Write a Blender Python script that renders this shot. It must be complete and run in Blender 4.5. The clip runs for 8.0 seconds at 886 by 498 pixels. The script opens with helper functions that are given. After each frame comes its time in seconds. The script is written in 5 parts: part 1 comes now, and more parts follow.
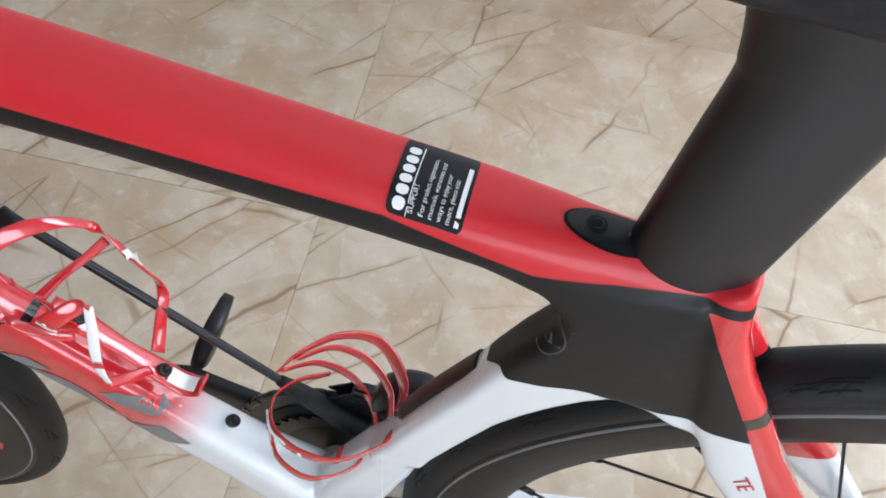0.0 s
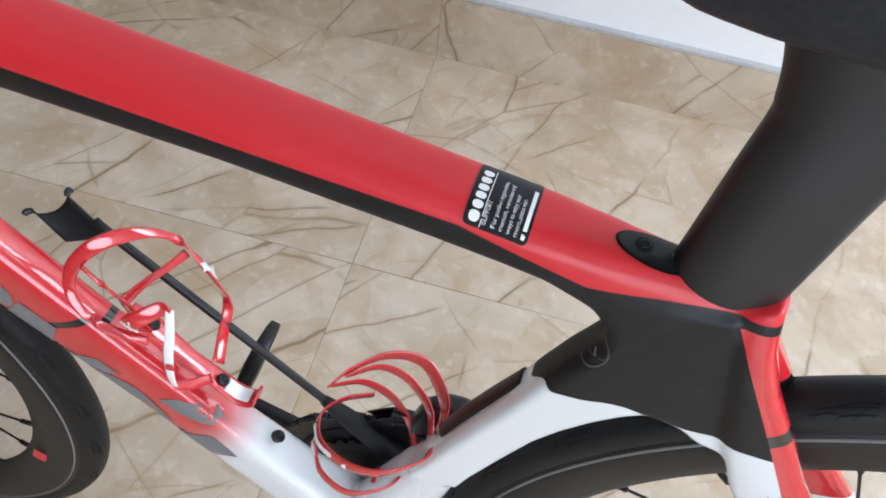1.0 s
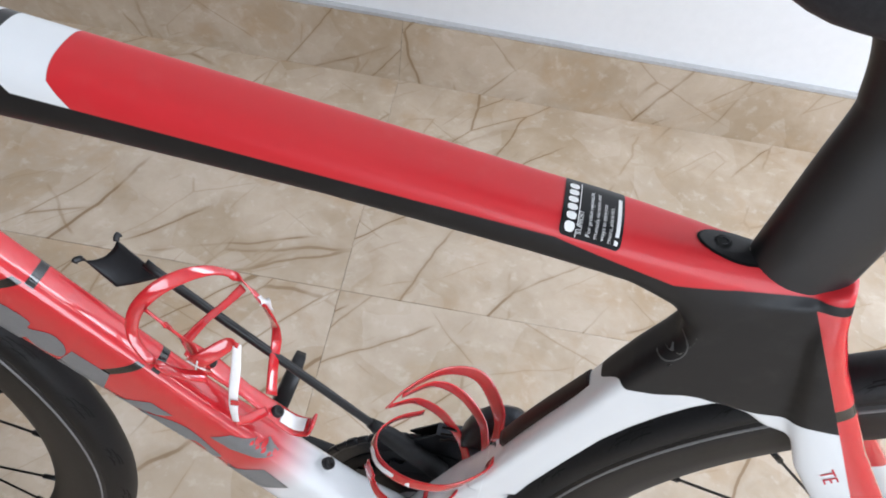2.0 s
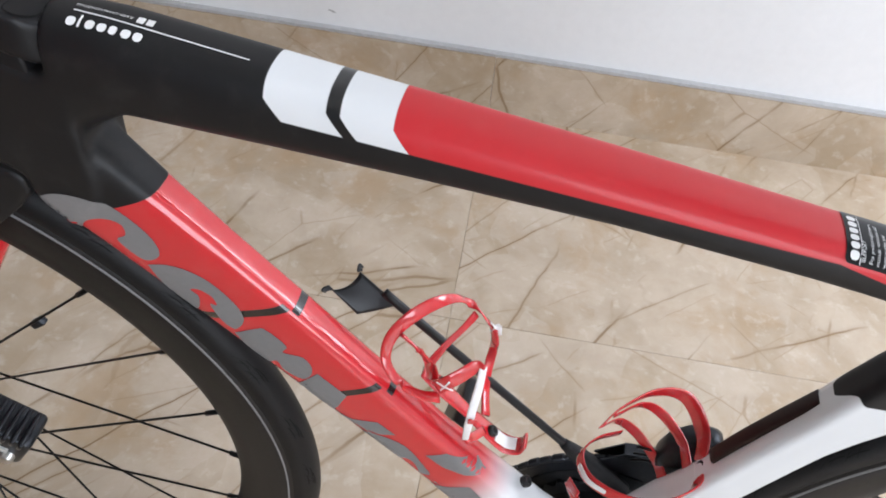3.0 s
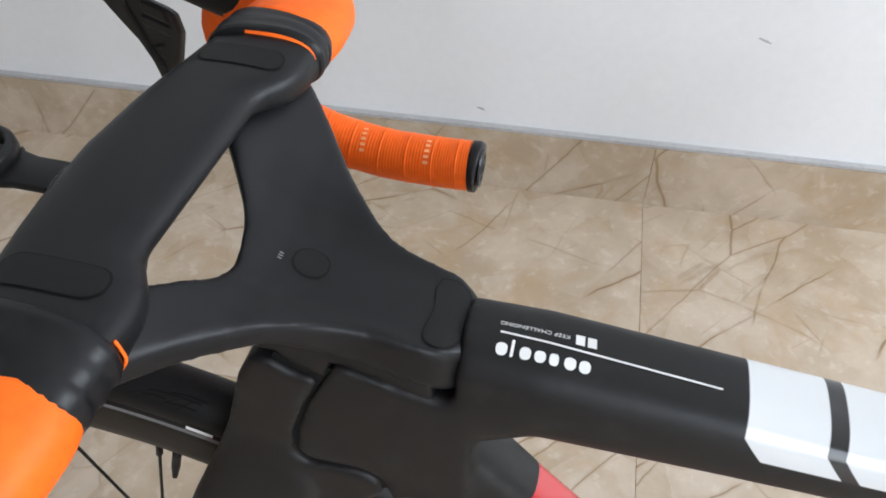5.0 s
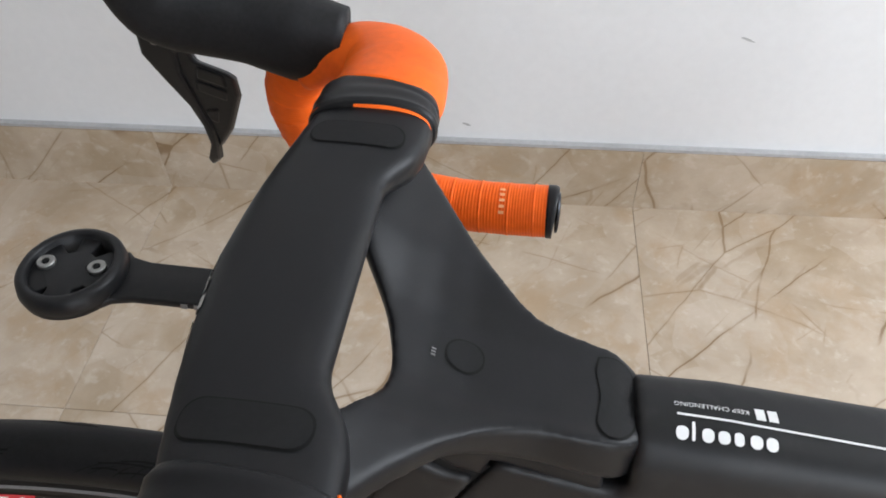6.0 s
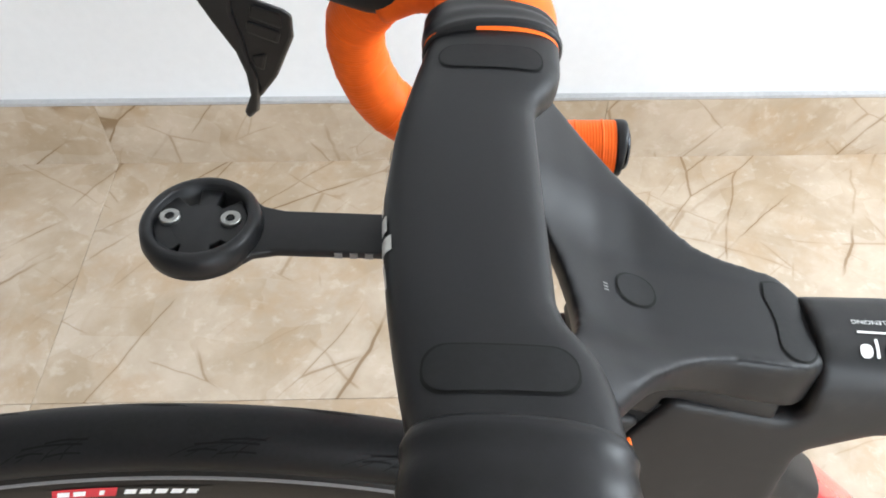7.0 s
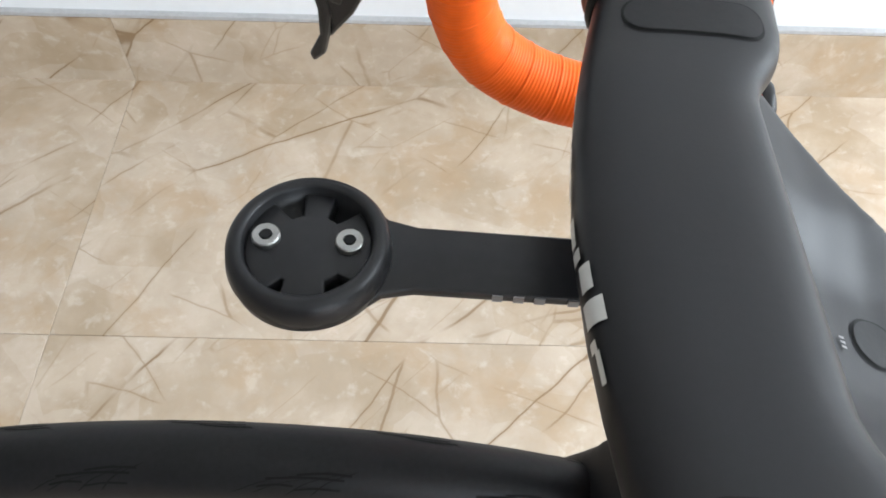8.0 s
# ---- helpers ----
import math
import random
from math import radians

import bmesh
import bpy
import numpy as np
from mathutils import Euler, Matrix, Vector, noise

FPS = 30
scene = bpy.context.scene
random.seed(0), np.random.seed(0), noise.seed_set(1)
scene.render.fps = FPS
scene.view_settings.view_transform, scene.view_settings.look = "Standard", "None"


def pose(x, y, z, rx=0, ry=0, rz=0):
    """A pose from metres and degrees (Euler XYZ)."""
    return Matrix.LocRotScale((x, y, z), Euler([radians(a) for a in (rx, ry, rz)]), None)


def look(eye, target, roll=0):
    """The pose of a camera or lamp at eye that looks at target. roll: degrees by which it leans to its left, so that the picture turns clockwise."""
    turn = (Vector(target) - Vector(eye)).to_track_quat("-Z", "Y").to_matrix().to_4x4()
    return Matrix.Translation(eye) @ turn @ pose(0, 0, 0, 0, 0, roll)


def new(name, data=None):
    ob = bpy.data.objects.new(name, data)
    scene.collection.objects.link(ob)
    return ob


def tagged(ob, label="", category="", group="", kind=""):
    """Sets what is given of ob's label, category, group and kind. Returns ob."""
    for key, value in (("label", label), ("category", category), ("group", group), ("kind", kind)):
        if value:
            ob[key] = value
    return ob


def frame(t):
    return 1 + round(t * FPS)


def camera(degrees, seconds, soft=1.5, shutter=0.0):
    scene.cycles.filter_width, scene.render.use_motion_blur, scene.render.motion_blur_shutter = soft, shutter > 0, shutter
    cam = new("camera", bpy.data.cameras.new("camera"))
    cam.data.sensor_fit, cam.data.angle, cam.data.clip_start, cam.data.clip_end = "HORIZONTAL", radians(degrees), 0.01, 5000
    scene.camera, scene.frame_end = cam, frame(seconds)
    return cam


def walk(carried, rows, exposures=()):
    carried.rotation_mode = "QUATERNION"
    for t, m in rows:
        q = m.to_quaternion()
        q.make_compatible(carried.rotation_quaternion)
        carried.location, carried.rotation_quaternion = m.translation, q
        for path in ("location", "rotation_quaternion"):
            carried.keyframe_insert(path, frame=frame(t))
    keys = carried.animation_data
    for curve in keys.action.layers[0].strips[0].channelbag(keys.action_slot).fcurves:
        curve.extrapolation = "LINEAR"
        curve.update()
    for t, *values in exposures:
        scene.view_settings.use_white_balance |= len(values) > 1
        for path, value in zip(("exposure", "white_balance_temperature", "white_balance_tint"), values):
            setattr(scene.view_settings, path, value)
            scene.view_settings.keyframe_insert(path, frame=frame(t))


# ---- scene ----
cam = camera(59.65, 8.0, 1.8)
PATH = [
    (0, (-0.0067, 0.1083, 0.8934), (-0.0868, 1.1471, -0.8138), 8.02),
    (0.2, (-0.0067, 0.1100, 0.8840), (-0.1482, 1.1795, -0.8000), 7.46),
    (0.5, (-0.0120, 0.0829, 0.8895), (-0.1782, 1.1912, -0.7671), 8.02),
    (1, (-0.0200, 0.0648, 0.9116), (-0.1716, 1.2404, -0.6994), 8.73),
    (1.2, (-0.0287, 0.0630, 0.9119), (-0.1487, 1.2577, -0.6875), 9.25),
    (2.3, (-0.1156, 0.0306, 0.9200), (-0.1174, 1.2927, -0.6314), 9.06),
    (2.5, (-0.1460, 0.0221, 0.9230), (-0.1679, 1.2955, -0.6190), 7.93),
    (3, (-0.1962, 0.0033, 0.9326), (-0.2898, 1.2956, -0.5910), 6.38),
    (3.5, (-0.2201, 0.0105, 0.9300), (-0.3792, 1.3101, -0.5819), 5.11),
    (3.8, (-0.2649, 0.0348, 0.9394), (-0.4583, 1.3337, -0.5691), 3.26),
    (4, (-0.2946, 0.0556, 0.9426), (-0.5072, 1.3581, -0.5602), 2.49),
    (4.2, (-0.3217, 0.0722, 0.9464), (-0.5451, 1.3764, -0.5533), 1.36),
    (4.5, (-0.3481, 0.0914, 0.9439), (-0.5875, 1.4038, -0.5462), 0.50),
    (5, (-0.3708, 0.1062, 0.9539), (-0.6466, 1.4358, -0.5144), -1.09),
    (5.2, (-0.3868, 0.1111, 0.9642), (-0.6702, 1.4486, -0.4955), -1.61),
    (6.3, (-0.4641, 0.1359, 0.9538), (-0.5474, 1.4875, -0.5180), -1.45),
    (6.5, (-0.4789, 0.1384, 0.9483), (-0.5148, 1.4787, -0.5356), -0.90),
    (6.8, (-0.5032, 0.1362, 0.9431), (-0.4990, 1.4533, -0.5619), -0.46),
    (7, (-0.5185, 0.1340, 0.9375), (-0.4880, 1.4292, -0.5862), 0.22),
    (7.5, (-0.5345, 0.1552, 0.9142), (-0.4855, 1.3738, -0.6709), 1.82),
    (8, (-0.5574, 0.1939, 0.9057), (-0.5466, 1.3243, -0.7441), 1.73),
]
walk(cam, [(t, look(eye, target, roll)) for t, eye, target, roll in PATH], [(0, -0.1, 6200, 11.5), (1.0, -0.08, 6200, 12), (3.5, -0.07, 6550, 15), (4.0, -0.22, 6500, 14), (4.5, 0.03, 6500, 12.5), (5, 0.06, 6500, 12), (6.5, 0.05, 6650, 13), (7, 0.7, 6550, 10), (7.5, 1.26, 6350, 7), (8, 0.68, 6450, 10)])

# ---- light ----
world = bpy.data.worlds.new("sky")
scene.world = world
world.use_nodes = True
wn = world.node_tree
sky = wn.nodes.new("ShaderNodeTexSky")
sky.sky_type, sky.sun_disc = "NISHITA", False
sky.sun_elevation, sky.sun_rotation = radians(48), radians(200)
wn.links.new(sky.outputs[0], wn.nodes["Background"].inputs[0])
wn.nodes["Background"].inputs[1].default_value = 0.12
sun = new("sun", bpy.data.lights.new("sun", "SUN"))
sun.data.energy, sun.data.angle, sun.data.color = 1.0, radians(12), (1, 0.96, 0.9)
sun.matrix_world = look((0, 0, 3), (0.6, -2.2, 0))


def daylight_lamp(name, eye, target, sx, sy, watts, color=(0.84, 0.93, 1.0)):
    lamp = bpy.data.lights.new(name, "AREA")
    lamp.shape, lamp.size, lamp.size_y, lamp.energy, lamp.color = "RECTANGLE", sx, sy, watts, color
    ob = new(name, lamp)
    ob.matrix_world = look(eye, target)
    return ob


# two area lamps added as daylight from unseen openings, placed to set the shading
daylight_lamp("added_daylight_south", (1.1, -2.42, 1.2), (0.4, 0.9, 0.6), 1.8, 1.7, 74)
daylight_lamp("added_daylight_east", (2.02, 0.5, 1.55), (0, 0.6, 0.5), 1.0, 1.3, 60)


# The bicycle is drawn in plain numbers along its frame and along its bars;
# these two forms give the drawn tubes their slopes, widths and depths.
FRAME_FORM = Matrix(((0.8899, 0.02, -0.0213, -0.0344), (0.0096, 0.7822, -0.0145, 0.0131), (0.058, 0.01, 1.0426, 0.0114), (0, 0, 0, 1)))
BAR_FORM = pose(-0.49, -0.0003, 0.7638, -0.12, 1.93, 0.13) @ Matrix.Diagonal((0.8787, 0.9102, 0.9617, 1)) @ Matrix.Translation((0.5, 0, -0.75))

# ---- materials ----
def nodes(name):
    m = bpy.data.materials.new(name)
    m.use_nodes = True
    return m, m.node_tree, m.node_tree.nodes["Principled BSDF"]


def put(nt, node, i, v):
    if isinstance(v, bpy.types.NodeSocket):
        nt.links.new(v, node.inputs[i])
    else:
        node.inputs[i].default_value = v


def op(nt, kind, a, b=0.0, c=0.0):
    n = nt.nodes.new("ShaderNodeMath")
    n.operation = kind
    put(nt, n, 0, a), put(nt, n, 1, b), put(nt, n, 2, c)
    return n.outputs[0]


def mixc(nt, f, a, b):
    n = nt.nodes.new("ShaderNodeMix")
    n.data_type = "RGBA"
    put(nt, n, 0, f)
    for i, v in ((6, a), (7, b)):
        if isinstance(v, bpy.types.NodeSocket):
            nt.links.new(v, n.inputs[i])
        else:
            n.inputs[i].default_value = (*v, 1)
    return n.outputs[2]


def noise_tex(nt, vec, scale, detail=4.0, rough=0.55, dist=0.0):
    n = nt.nodes.new("ShaderNodeTexNoise")
    nt.links.new(vec, n.inputs["Vector"])
    n.inputs["Scale"].default_value, n.inputs["Detail"].default_value = scale, detail
    n.inputs["Roughness"].default_value, n.inputs["Distortion"].default_value = rough, dist
    return n.outputs["Fac"]


def remap(nt, v, a, b, c=0.0, d=1.0):
    n = nt.nodes.new("ShaderNodeMapRange")
    n.interpolation_type = "SMOOTHSTEP"
    put(nt, n, 0, v), put(nt, n, 1, a), put(nt, n, 2, b), put(nt, n, 3, c), put(nt, n, 4, d)
    return n.outputs[0]


def bump(nt, bsdf, h, dist, strength=0.5):
    n = nt.nodes.new("ShaderNodeBump")
    n.inputs["Distance"].default_value, n.inputs["Strength"].default_value = dist, strength
    nt.links.new(h, n.inputs["Height"])
    nt.links.new(n.outputs[0], bsdf.inputs["Normal"])


def coords(nt):
    n = nt.nodes.new("ShaderNodeTexCoord")
    return n.outputs["Object"]


def simple(name, color, rough=0.5, metal=0.0, grain=300.0, vary=0.12, rel=0.0, coat=0.0, spec=0.24):
    m, nt, b = nodes(name)
    v = coords(nt)
    g = noise_tex(nt, v, grain, 3)
    big = noise_tex(nt, v, grain / 14, 4)
    f = op(nt, "ADD", op(nt, "MULTIPLY", g, 0.5), op(nt, "MULTIPLY", big, 0.5))
    lo = tuple(c * (1 - vary) for c in color)
    hi = tuple(min(1, c * (1 + vary)) for c in color)
    nt.links.new(mixc(nt, remap(nt, f, 0.3, 0.7), lo, hi), b.inputs["Base Color"])
    nt.links.new(op(nt, "MULTIPLY_ADD", big, 0.16 * rough, rough * 0.92), b.inputs["Roughness"])
    b.inputs["Metallic"].default_value = metal
    b.inputs["Specular IOR Level"].default_value = spec
    b.inputs["Coat Weight"].default_value = coat
    b.inputs["Coat Roughness"].default_value = 0.06
    if rel:
        bump(nt, b, f, rel)
    return m


def marble():
    m, nt, b = nodes("beige_marble_tile")
    info = nt.nodes.new("ShaderNodeObjectInfo")
    off = nt.nodes.new("ShaderNodeVectorMath")
    off.operation = "SCALE"
    off.inputs[0].default_value = (17.0, 29.0, 11.0)
    nt.links.new(info.outputs["Random"], off.inputs["Scale"])
    add = nt.nodes.new("ShaderNodeVectorMath")
    add.operation = "ADD"
    nt.links.new(coords(nt), add.inputs[0]), nt.links.new(off.outputs[0], add.inputs[1])
    v = add.outputs[0]
    warp = nt.nodes.new("ShaderNodeTexNoise")
    nt.links.new(v, warp.inputs["Vector"])
    warp.inputs["Scale"].default_value, warp.inputs["Detail"].default_value = 5.0, 4.0
    wv = nt.nodes.new("ShaderNodeVectorMath")
    wv.operation = "MULTIPLY_ADD"
    nt.links.new(warp.outputs["Color"], wv.inputs[0])
    wv.inputs[1].default_value = (0.075, 0.075, 0.075)
    nt.links.new(v, wv.inputs[2])
    # mottled ground: soft clouds under angular pale patches
    cloud = noise_tex(nt, wv.outputs[0], 9.0, 6, 0.6)
    col = mixc(nt, remap(nt, cloud, 0.3, 0.7), (0.385, 0.292, 0.198), (0.520, 0.425, 0.328))
    vor = nt.nodes.new("ShaderNodeTexVoronoi")
    nt.links.new(wv.outputs[0], vor.inputs["Vector"])
    vor.inputs["Scale"].default_value = 13.0
    patch = remap(nt, noise_tex(nt, vor.outputs["Position"], 31.0, 1), 0.40, 0.62)
    col = mixc(nt, op(nt, "MULTIPLY", patch, 0.26), col, (0.600, 0.520, 0.440))
    col = mixc(nt, op(nt, "MULTIPLY", remap(nt, noise_tex(nt, wv.outputs[0], 6.0, 7, 0.66), 0.50, 0.68), 0.55), col, (0.420, 0.285, 0.165))
    fine = noise_tex(nt, wv.outputs[0], 46.0, 5, 0.6)
    col = mixc(nt, op(nt, "MULTIPLY", remap(nt, fine, 0.50, 0.70), 0.24), col, (0.46, 0.345, 0.235))
    col = mixc(nt, op(nt, "MULTIPLY", remap(nt, fine, 0.46, 0.30), 0.26), col, (0.68, 0.61, 0.53))
    # veins: edges of large stretched cells, thin and broken, with a softer halo
    bend = nt.nodes.new("ShaderNodeVectorMath")
    bend.operation = "MULTIPLY_ADD"
    nt.links.new(warp.outputs["Color"], bend.inputs[0])
    bend.inputs[1].default_value = (0.035, 0.035, 0.035)
    nt.links.new(v, bend.inputs[2])
    for scale, width, strength, tint, ang, cut in ((2.4, 0.0060, 0.78, (0.200, 0.118, 0.052), 40, 0.44), (3.4, 0.0062, 0.64, (0.220, 0.135, 0.064), 52, 0.46), (4.6, 0.0066, 0.50, (0.260, 0.165, 0.085), -32, 0.50), (7.5, 0.0080, 0.36, (0.300, 0.195, 0.105), 44, 0.50)):
        mp = nt.nodes.new("ShaderNodeMapping")
        mp.vector_type = "TEXTURE"
        mp.inputs["Rotation"].default_value = (0.0, 0.0, radians(ang))
        mp.inputs["Scale"].default_value = (2.6, 0.68, 1.0)
        nt.links.new(bend.outputs[0], mp.inputs[0])
        ve = nt.nodes.new("ShaderNodeTexVoronoi")
        ve.feature = "DISTANCE_TO_EDGE"
        nt.links.new(mp.outputs[0], ve.inputs["Vector"])
        ve.inputs["Scale"].default_value = scale
        gate = remap(nt, noise_tex(nt, v, scale * 1.3, 3), cut, cut + 0.10)
        halo = op(nt, "MULTIPLY", remap(nt, ve.outputs["Distance"], 0.0, width * 3.5, 1.0, 0.0), gate)
        col = mixc(nt, op(nt, "MULTIPLY", halo, strength * 0.22), col, tint)
        line = op(nt, "MULTIPLY", remap(nt, ve.outputs["Distance"], width * 0.25, width, 1.0, 0.0), gate)
        col = mixc(nt, op(nt, "MULTIPLY", line, strength), col, tint)
    # short strokes beside the veins
    for ang, scale, cut in ((42, 22.0, 0.66), (56, 30.0, 0.67)):
        mp = nt.nodes.new("ShaderNodeMapping")
        mp.vector_type = "TEXTURE"
        mp.inputs["Rotation"].default_value = (0.0, 0.0, radians(ang))
        mp.inputs["Scale"].default_value = (6.0, 0.6, 1.0)
        nt.links.new(bend.outputs[0], mp.inputs[0])
        streak = remap(nt, noise_tex(nt, mp.outputs[0], scale, 2), cut, cut + 0.06)
        gate = remap(nt, noise_tex(nt, v, 5.0, 3), 0.48, 0.62)
        col = mixc(nt, op(nt, "MULTIPLY", op(nt, "MULTIPLY", streak, gate), 0.30), col, (0.26, 0.17, 0.095))
    nt.links.new(col, b.inputs["Base Color"])
    nt.links.new(op(nt, "MULTIPLY_ADD", noise_tex(nt, v, 40, 3), 0.10, 0.09), b.inputs["Roughness"])
    b.inputs["Specular IOR Level"].default_value = 0.55
    bump(nt, b, cloud, 0.0006, 0.2)
    return m


BLACK, RED, WHITE = (0.0056, 0.0056, 0.0066), (0.57, 0.019, 0.026), (0.74, 0.76, 0.78)


def paint(name, build):
    """Lacquer whose colour and gloss follow masks of the bicycle's own coordinates."""
    m, nt, b = nodes(name)
    sep = nt.nodes.new("ShaderNodeSeparateXYZ")
    c = coords(nt)
    nt.links.new(c, sep.inputs[0])
    drawn = [op(nt, "ADD", lin(nt, sep.outputs[0], r[0], r[3]), op(nt, "ADD", op(nt, "MULTIPLY", sep.outputs[1], r[1]), op(nt, "MULTIPLY", sep.outputs[2], r[2]))) for r in FRAME_FORM.inverted()]
    col, gloss = build(nt, *drawn[:3])
    g = noise_tex(nt, c, 900, 2)
    dust = noise_tex(nt, c, 60, 5)
    col = mixc(nt, op(nt, "MULTIPLY", remap(nt, dust, 0.5, 0.8), 0.025), col, (0.45, 0.42, 0.38))
    nt.links.new(col, b.inputs["Base Color"])
    nt.links.new(op(nt, "ADD", op(nt, "MULTIPLY_ADD", gloss, -0.28, 0.46), op(nt, "MULTIPLY", dust, 0.07)), b.inputs["Roughness"])
    nt.links.new(op(nt, "MULTIPLY", gloss, 0.85), b.inputs["Coat Weight"])
    b.inputs["Coat Roughness"].default_value = 0.045
    b.inputs["Specular IOR Level"].default_value = 0.33
    bump(nt, b, g, 0.0001, 0.12)
    return m


def gt(nt, a, b, soft=0.0004):
    return remap(nt, op(nt, "SUBTRACT", a, b), -soft, soft)


def lin(nt, x, k, c):
    return op(nt, "MULTIPLY_ADD", x, k, c)


def AND(nt, *s):
    r = s[0]
    for q in s[1:]:
        r = op(nt, "MULTIPLY", r, q)
    return r


def NOT(nt, a):
    return op(nt, "SUBTRACT", 1.0, a)


def frame_scheme(nt, x, v, w):
    # top tube: white blocks, then red, over a black underside
    edge = op(nt, "MAXIMUM", op(nt, "MINIMUM", lin(nt, x, -0.14, 0.6450), lin(nt, x, -0.30, 0.6465)), 0.6258)
    upper = gt(nt, w, edge)
    cham = op(nt, "MAXIMUM", op(nt, "SUBTRACT", op(nt, "ADD", edge, 0.009), w), 0.0)
    xs = op(nt, "SUBTRACT", x, op(nt, "MULTIPLY", cham, 0.95))
    white = AND(nt, upper, gt(nt, xs, -0.2810), NOT(nt, gt(nt, xs, -0.2170)))
    stripe = AND(nt, gt(nt, xs, -0.2503), NOT(nt, gt(nt, xs, -0.2433)))
    red = AND(nt, upper, gt(nt, xs, -0.2170), NOT(nt, gt(nt, x, 0.21)))
    col = mixc(nt, AND(nt, white, NOT(nt, stripe)), BLACK, WHITE)
    gloss = op(nt, "MULTIPLY", white, 0.6)
    # down tube: black head, red, fading to white at the bottom bracket
    s = op(nt, "SUBTRACT", lin(nt, x, 0.69, 0.138), lin(nt, w, 0.725, -0.3408))
    head = gt(nt, op(nt, "ADD", op(nt, "MULTIPLY", x, 0.34), 0.7447), w)
    front = NOT(nt, gt(nt, x, 0.01))
    dt = AND(nt, front, NOT(nt, gt(nt, w, 0.640)), head, NOT(nt, gt(nt, w, op(nt, "MULTIPLY_ADD", x, -0.148, 0.585))))
    fade = remap(nt, s, 0.075, 0.125)
    dtc = mixc(nt, fade, RED, WHITE)
    # thin black bands round the down tube
    flank = gt(nt, op(nt, "MULTIPLY", v, -1.0), 0.0140)
    for s0, k, c in ((-0.1135, 0.265, 0.6264), (-0.0235, 0.38, 0.5745)):
        top = AND(nt, gt(nt, s, s0), NOT(nt, gt(nt, s, s0 + 0.006)), NOT(nt, flank))
        up = op(nt, "SUBTRACT", w, lin(nt, x, k, c))
        side = AND(nt, flank, gt(nt, up, -0.003), NOT(nt, gt(nt, up, 0.003)))
        dtc = mixc(nt, op(nt, "MAXIMUM", top, side), dtc, BLACK)
    col = mixc(nt, dt, col, dtc)
    gloss = op(nt, "MAXIMUM", gloss, dt)
    # seat tube: white under a black gusset, red over the stays
    line = op(nt, "ADD", remap(nt, x, 0.056, 0.073, 0.557, 0.5465), remap(nt, x, 0.085, 0.105, 0.0, 0.0030))
    line = op(nt, "ADD", line, op(nt, "ADD", remap(nt, x, 0.108, 0.134, 0.0, -0.0055), remap(nt, x, 0.14, 0.178, 0.0, 0.0025)))
    line = op(nt, "ADD", line, remap(nt, op(nt, "ABSOLUTE", v), 0.004, 0.017, -0.018, 0.0))
    low = NOT(nt, gt(nt, w, line))
    rear = AND(nt, NOT(nt, front), low)
    col = mixc(nt, op(nt, "MAXIMUM", rear, AND(nt, low, gt(nt, x, 0.0))), col, WHITE)
    gloss = op(nt, "MAXIMUM", gloss, rear)
    stay = AND(nt, gt(nt, op(nt, "ADD", x, op(nt, "MULTIPLY", w, 0.66)), 0.5470), NOT(nt, gt(nt, w, 0.6210)), gt(nt, w, 0.45))
    tilted = op(nt, "SUBTRACT", w, lin(nt, x, 0.5, -0.0875))
    bandr = AND(nt, gt(nt, tilted, 0.5525), NOT(nt, gt(nt, tilted, 0.5620)))
    col = mixc(nt, AND(nt, stay, NOT(nt, bandr)), col, RED)
    col = mixc(nt, red, col, RED)
    gloss = op(nt, "MAXIMUM", gloss, op(nt, "MAXIMUM", stay, op(nt, "MULTIPLY", red, 0.16)))
    return col, gloss


def fork_scheme(nt, x, v, w):
    edge = lin(nt, w, 0.68, -0.881)
    right = gt(nt, x, edge)
    leg = NOT(nt, gt(nt, w, lin(nt, x, 0.13, 0.6505)))
    white = AND(nt, leg, gt(nt, w, 0.4825), NOT(nt, right), NOT(nt, gt(nt, v, 0.0)))
    black = AND(nt, NOT(nt, gt(nt, w, 0.4825)), gt(nt, w, 0.380), NOT(nt, gt(nt, x, op(nt, "ADD", edge, 0.004))))
    thin = AND(nt, gt(nt, w, 0.477), NOT(nt, gt(nt, w, 0.484)))
    col = mixc(nt, leg, BLACK, RED)
    col = mixc(nt, white, col, WHITE)
    col = mixc(nt, op(nt, "MAXIMUM", black, AND(nt, thin, leg)), col, BLACK)
    return col, op(nt, "MULTIPLY", leg, 0.9)


M_FRAME = paint("team_lacquer", frame_scheme)
M_FORK = paint("fork_lacquer", fork_scheme)
M_TILE = marble()
M_WALL = simple("white_wall_paint", (0.80, 0.80, 0.81), 0.7, 0, 60, 0.02, 0.0003)
# tone for unseen walls, kept dark to hold back fill light
M_DIMWALL = simple("dimmed_unseen_wall", (0.26, 0.245, 0.23), 0.75, 0, 60, 0.04, 0.0003)
M_CEIL = simple("ceiling_paint", (0.8, 0.79, 0.77), 0.8, 0, 40, 0.03)
M_GROUT = simple("pale_grout", (0.46, 0.39, 0.31), 0.8, 0, 200, 0.15)
M_CAULK = simple("grey_white_plaster_edge", (0.43, 0.43, 0.43), 0.7, 0, 120, 0.1)
M_MATT = simple("matt_black_carbon", (0.0062, 0.0063, 0.0075), 0.42, 0, 700, 0.12, 0.00005, spec=0.27)
M_POST = simple("satin_black_carbon", (0.0075, 0.0076, 0.009), 0.46, 0, 700, 0.12, 0.00005, spec=0.5)
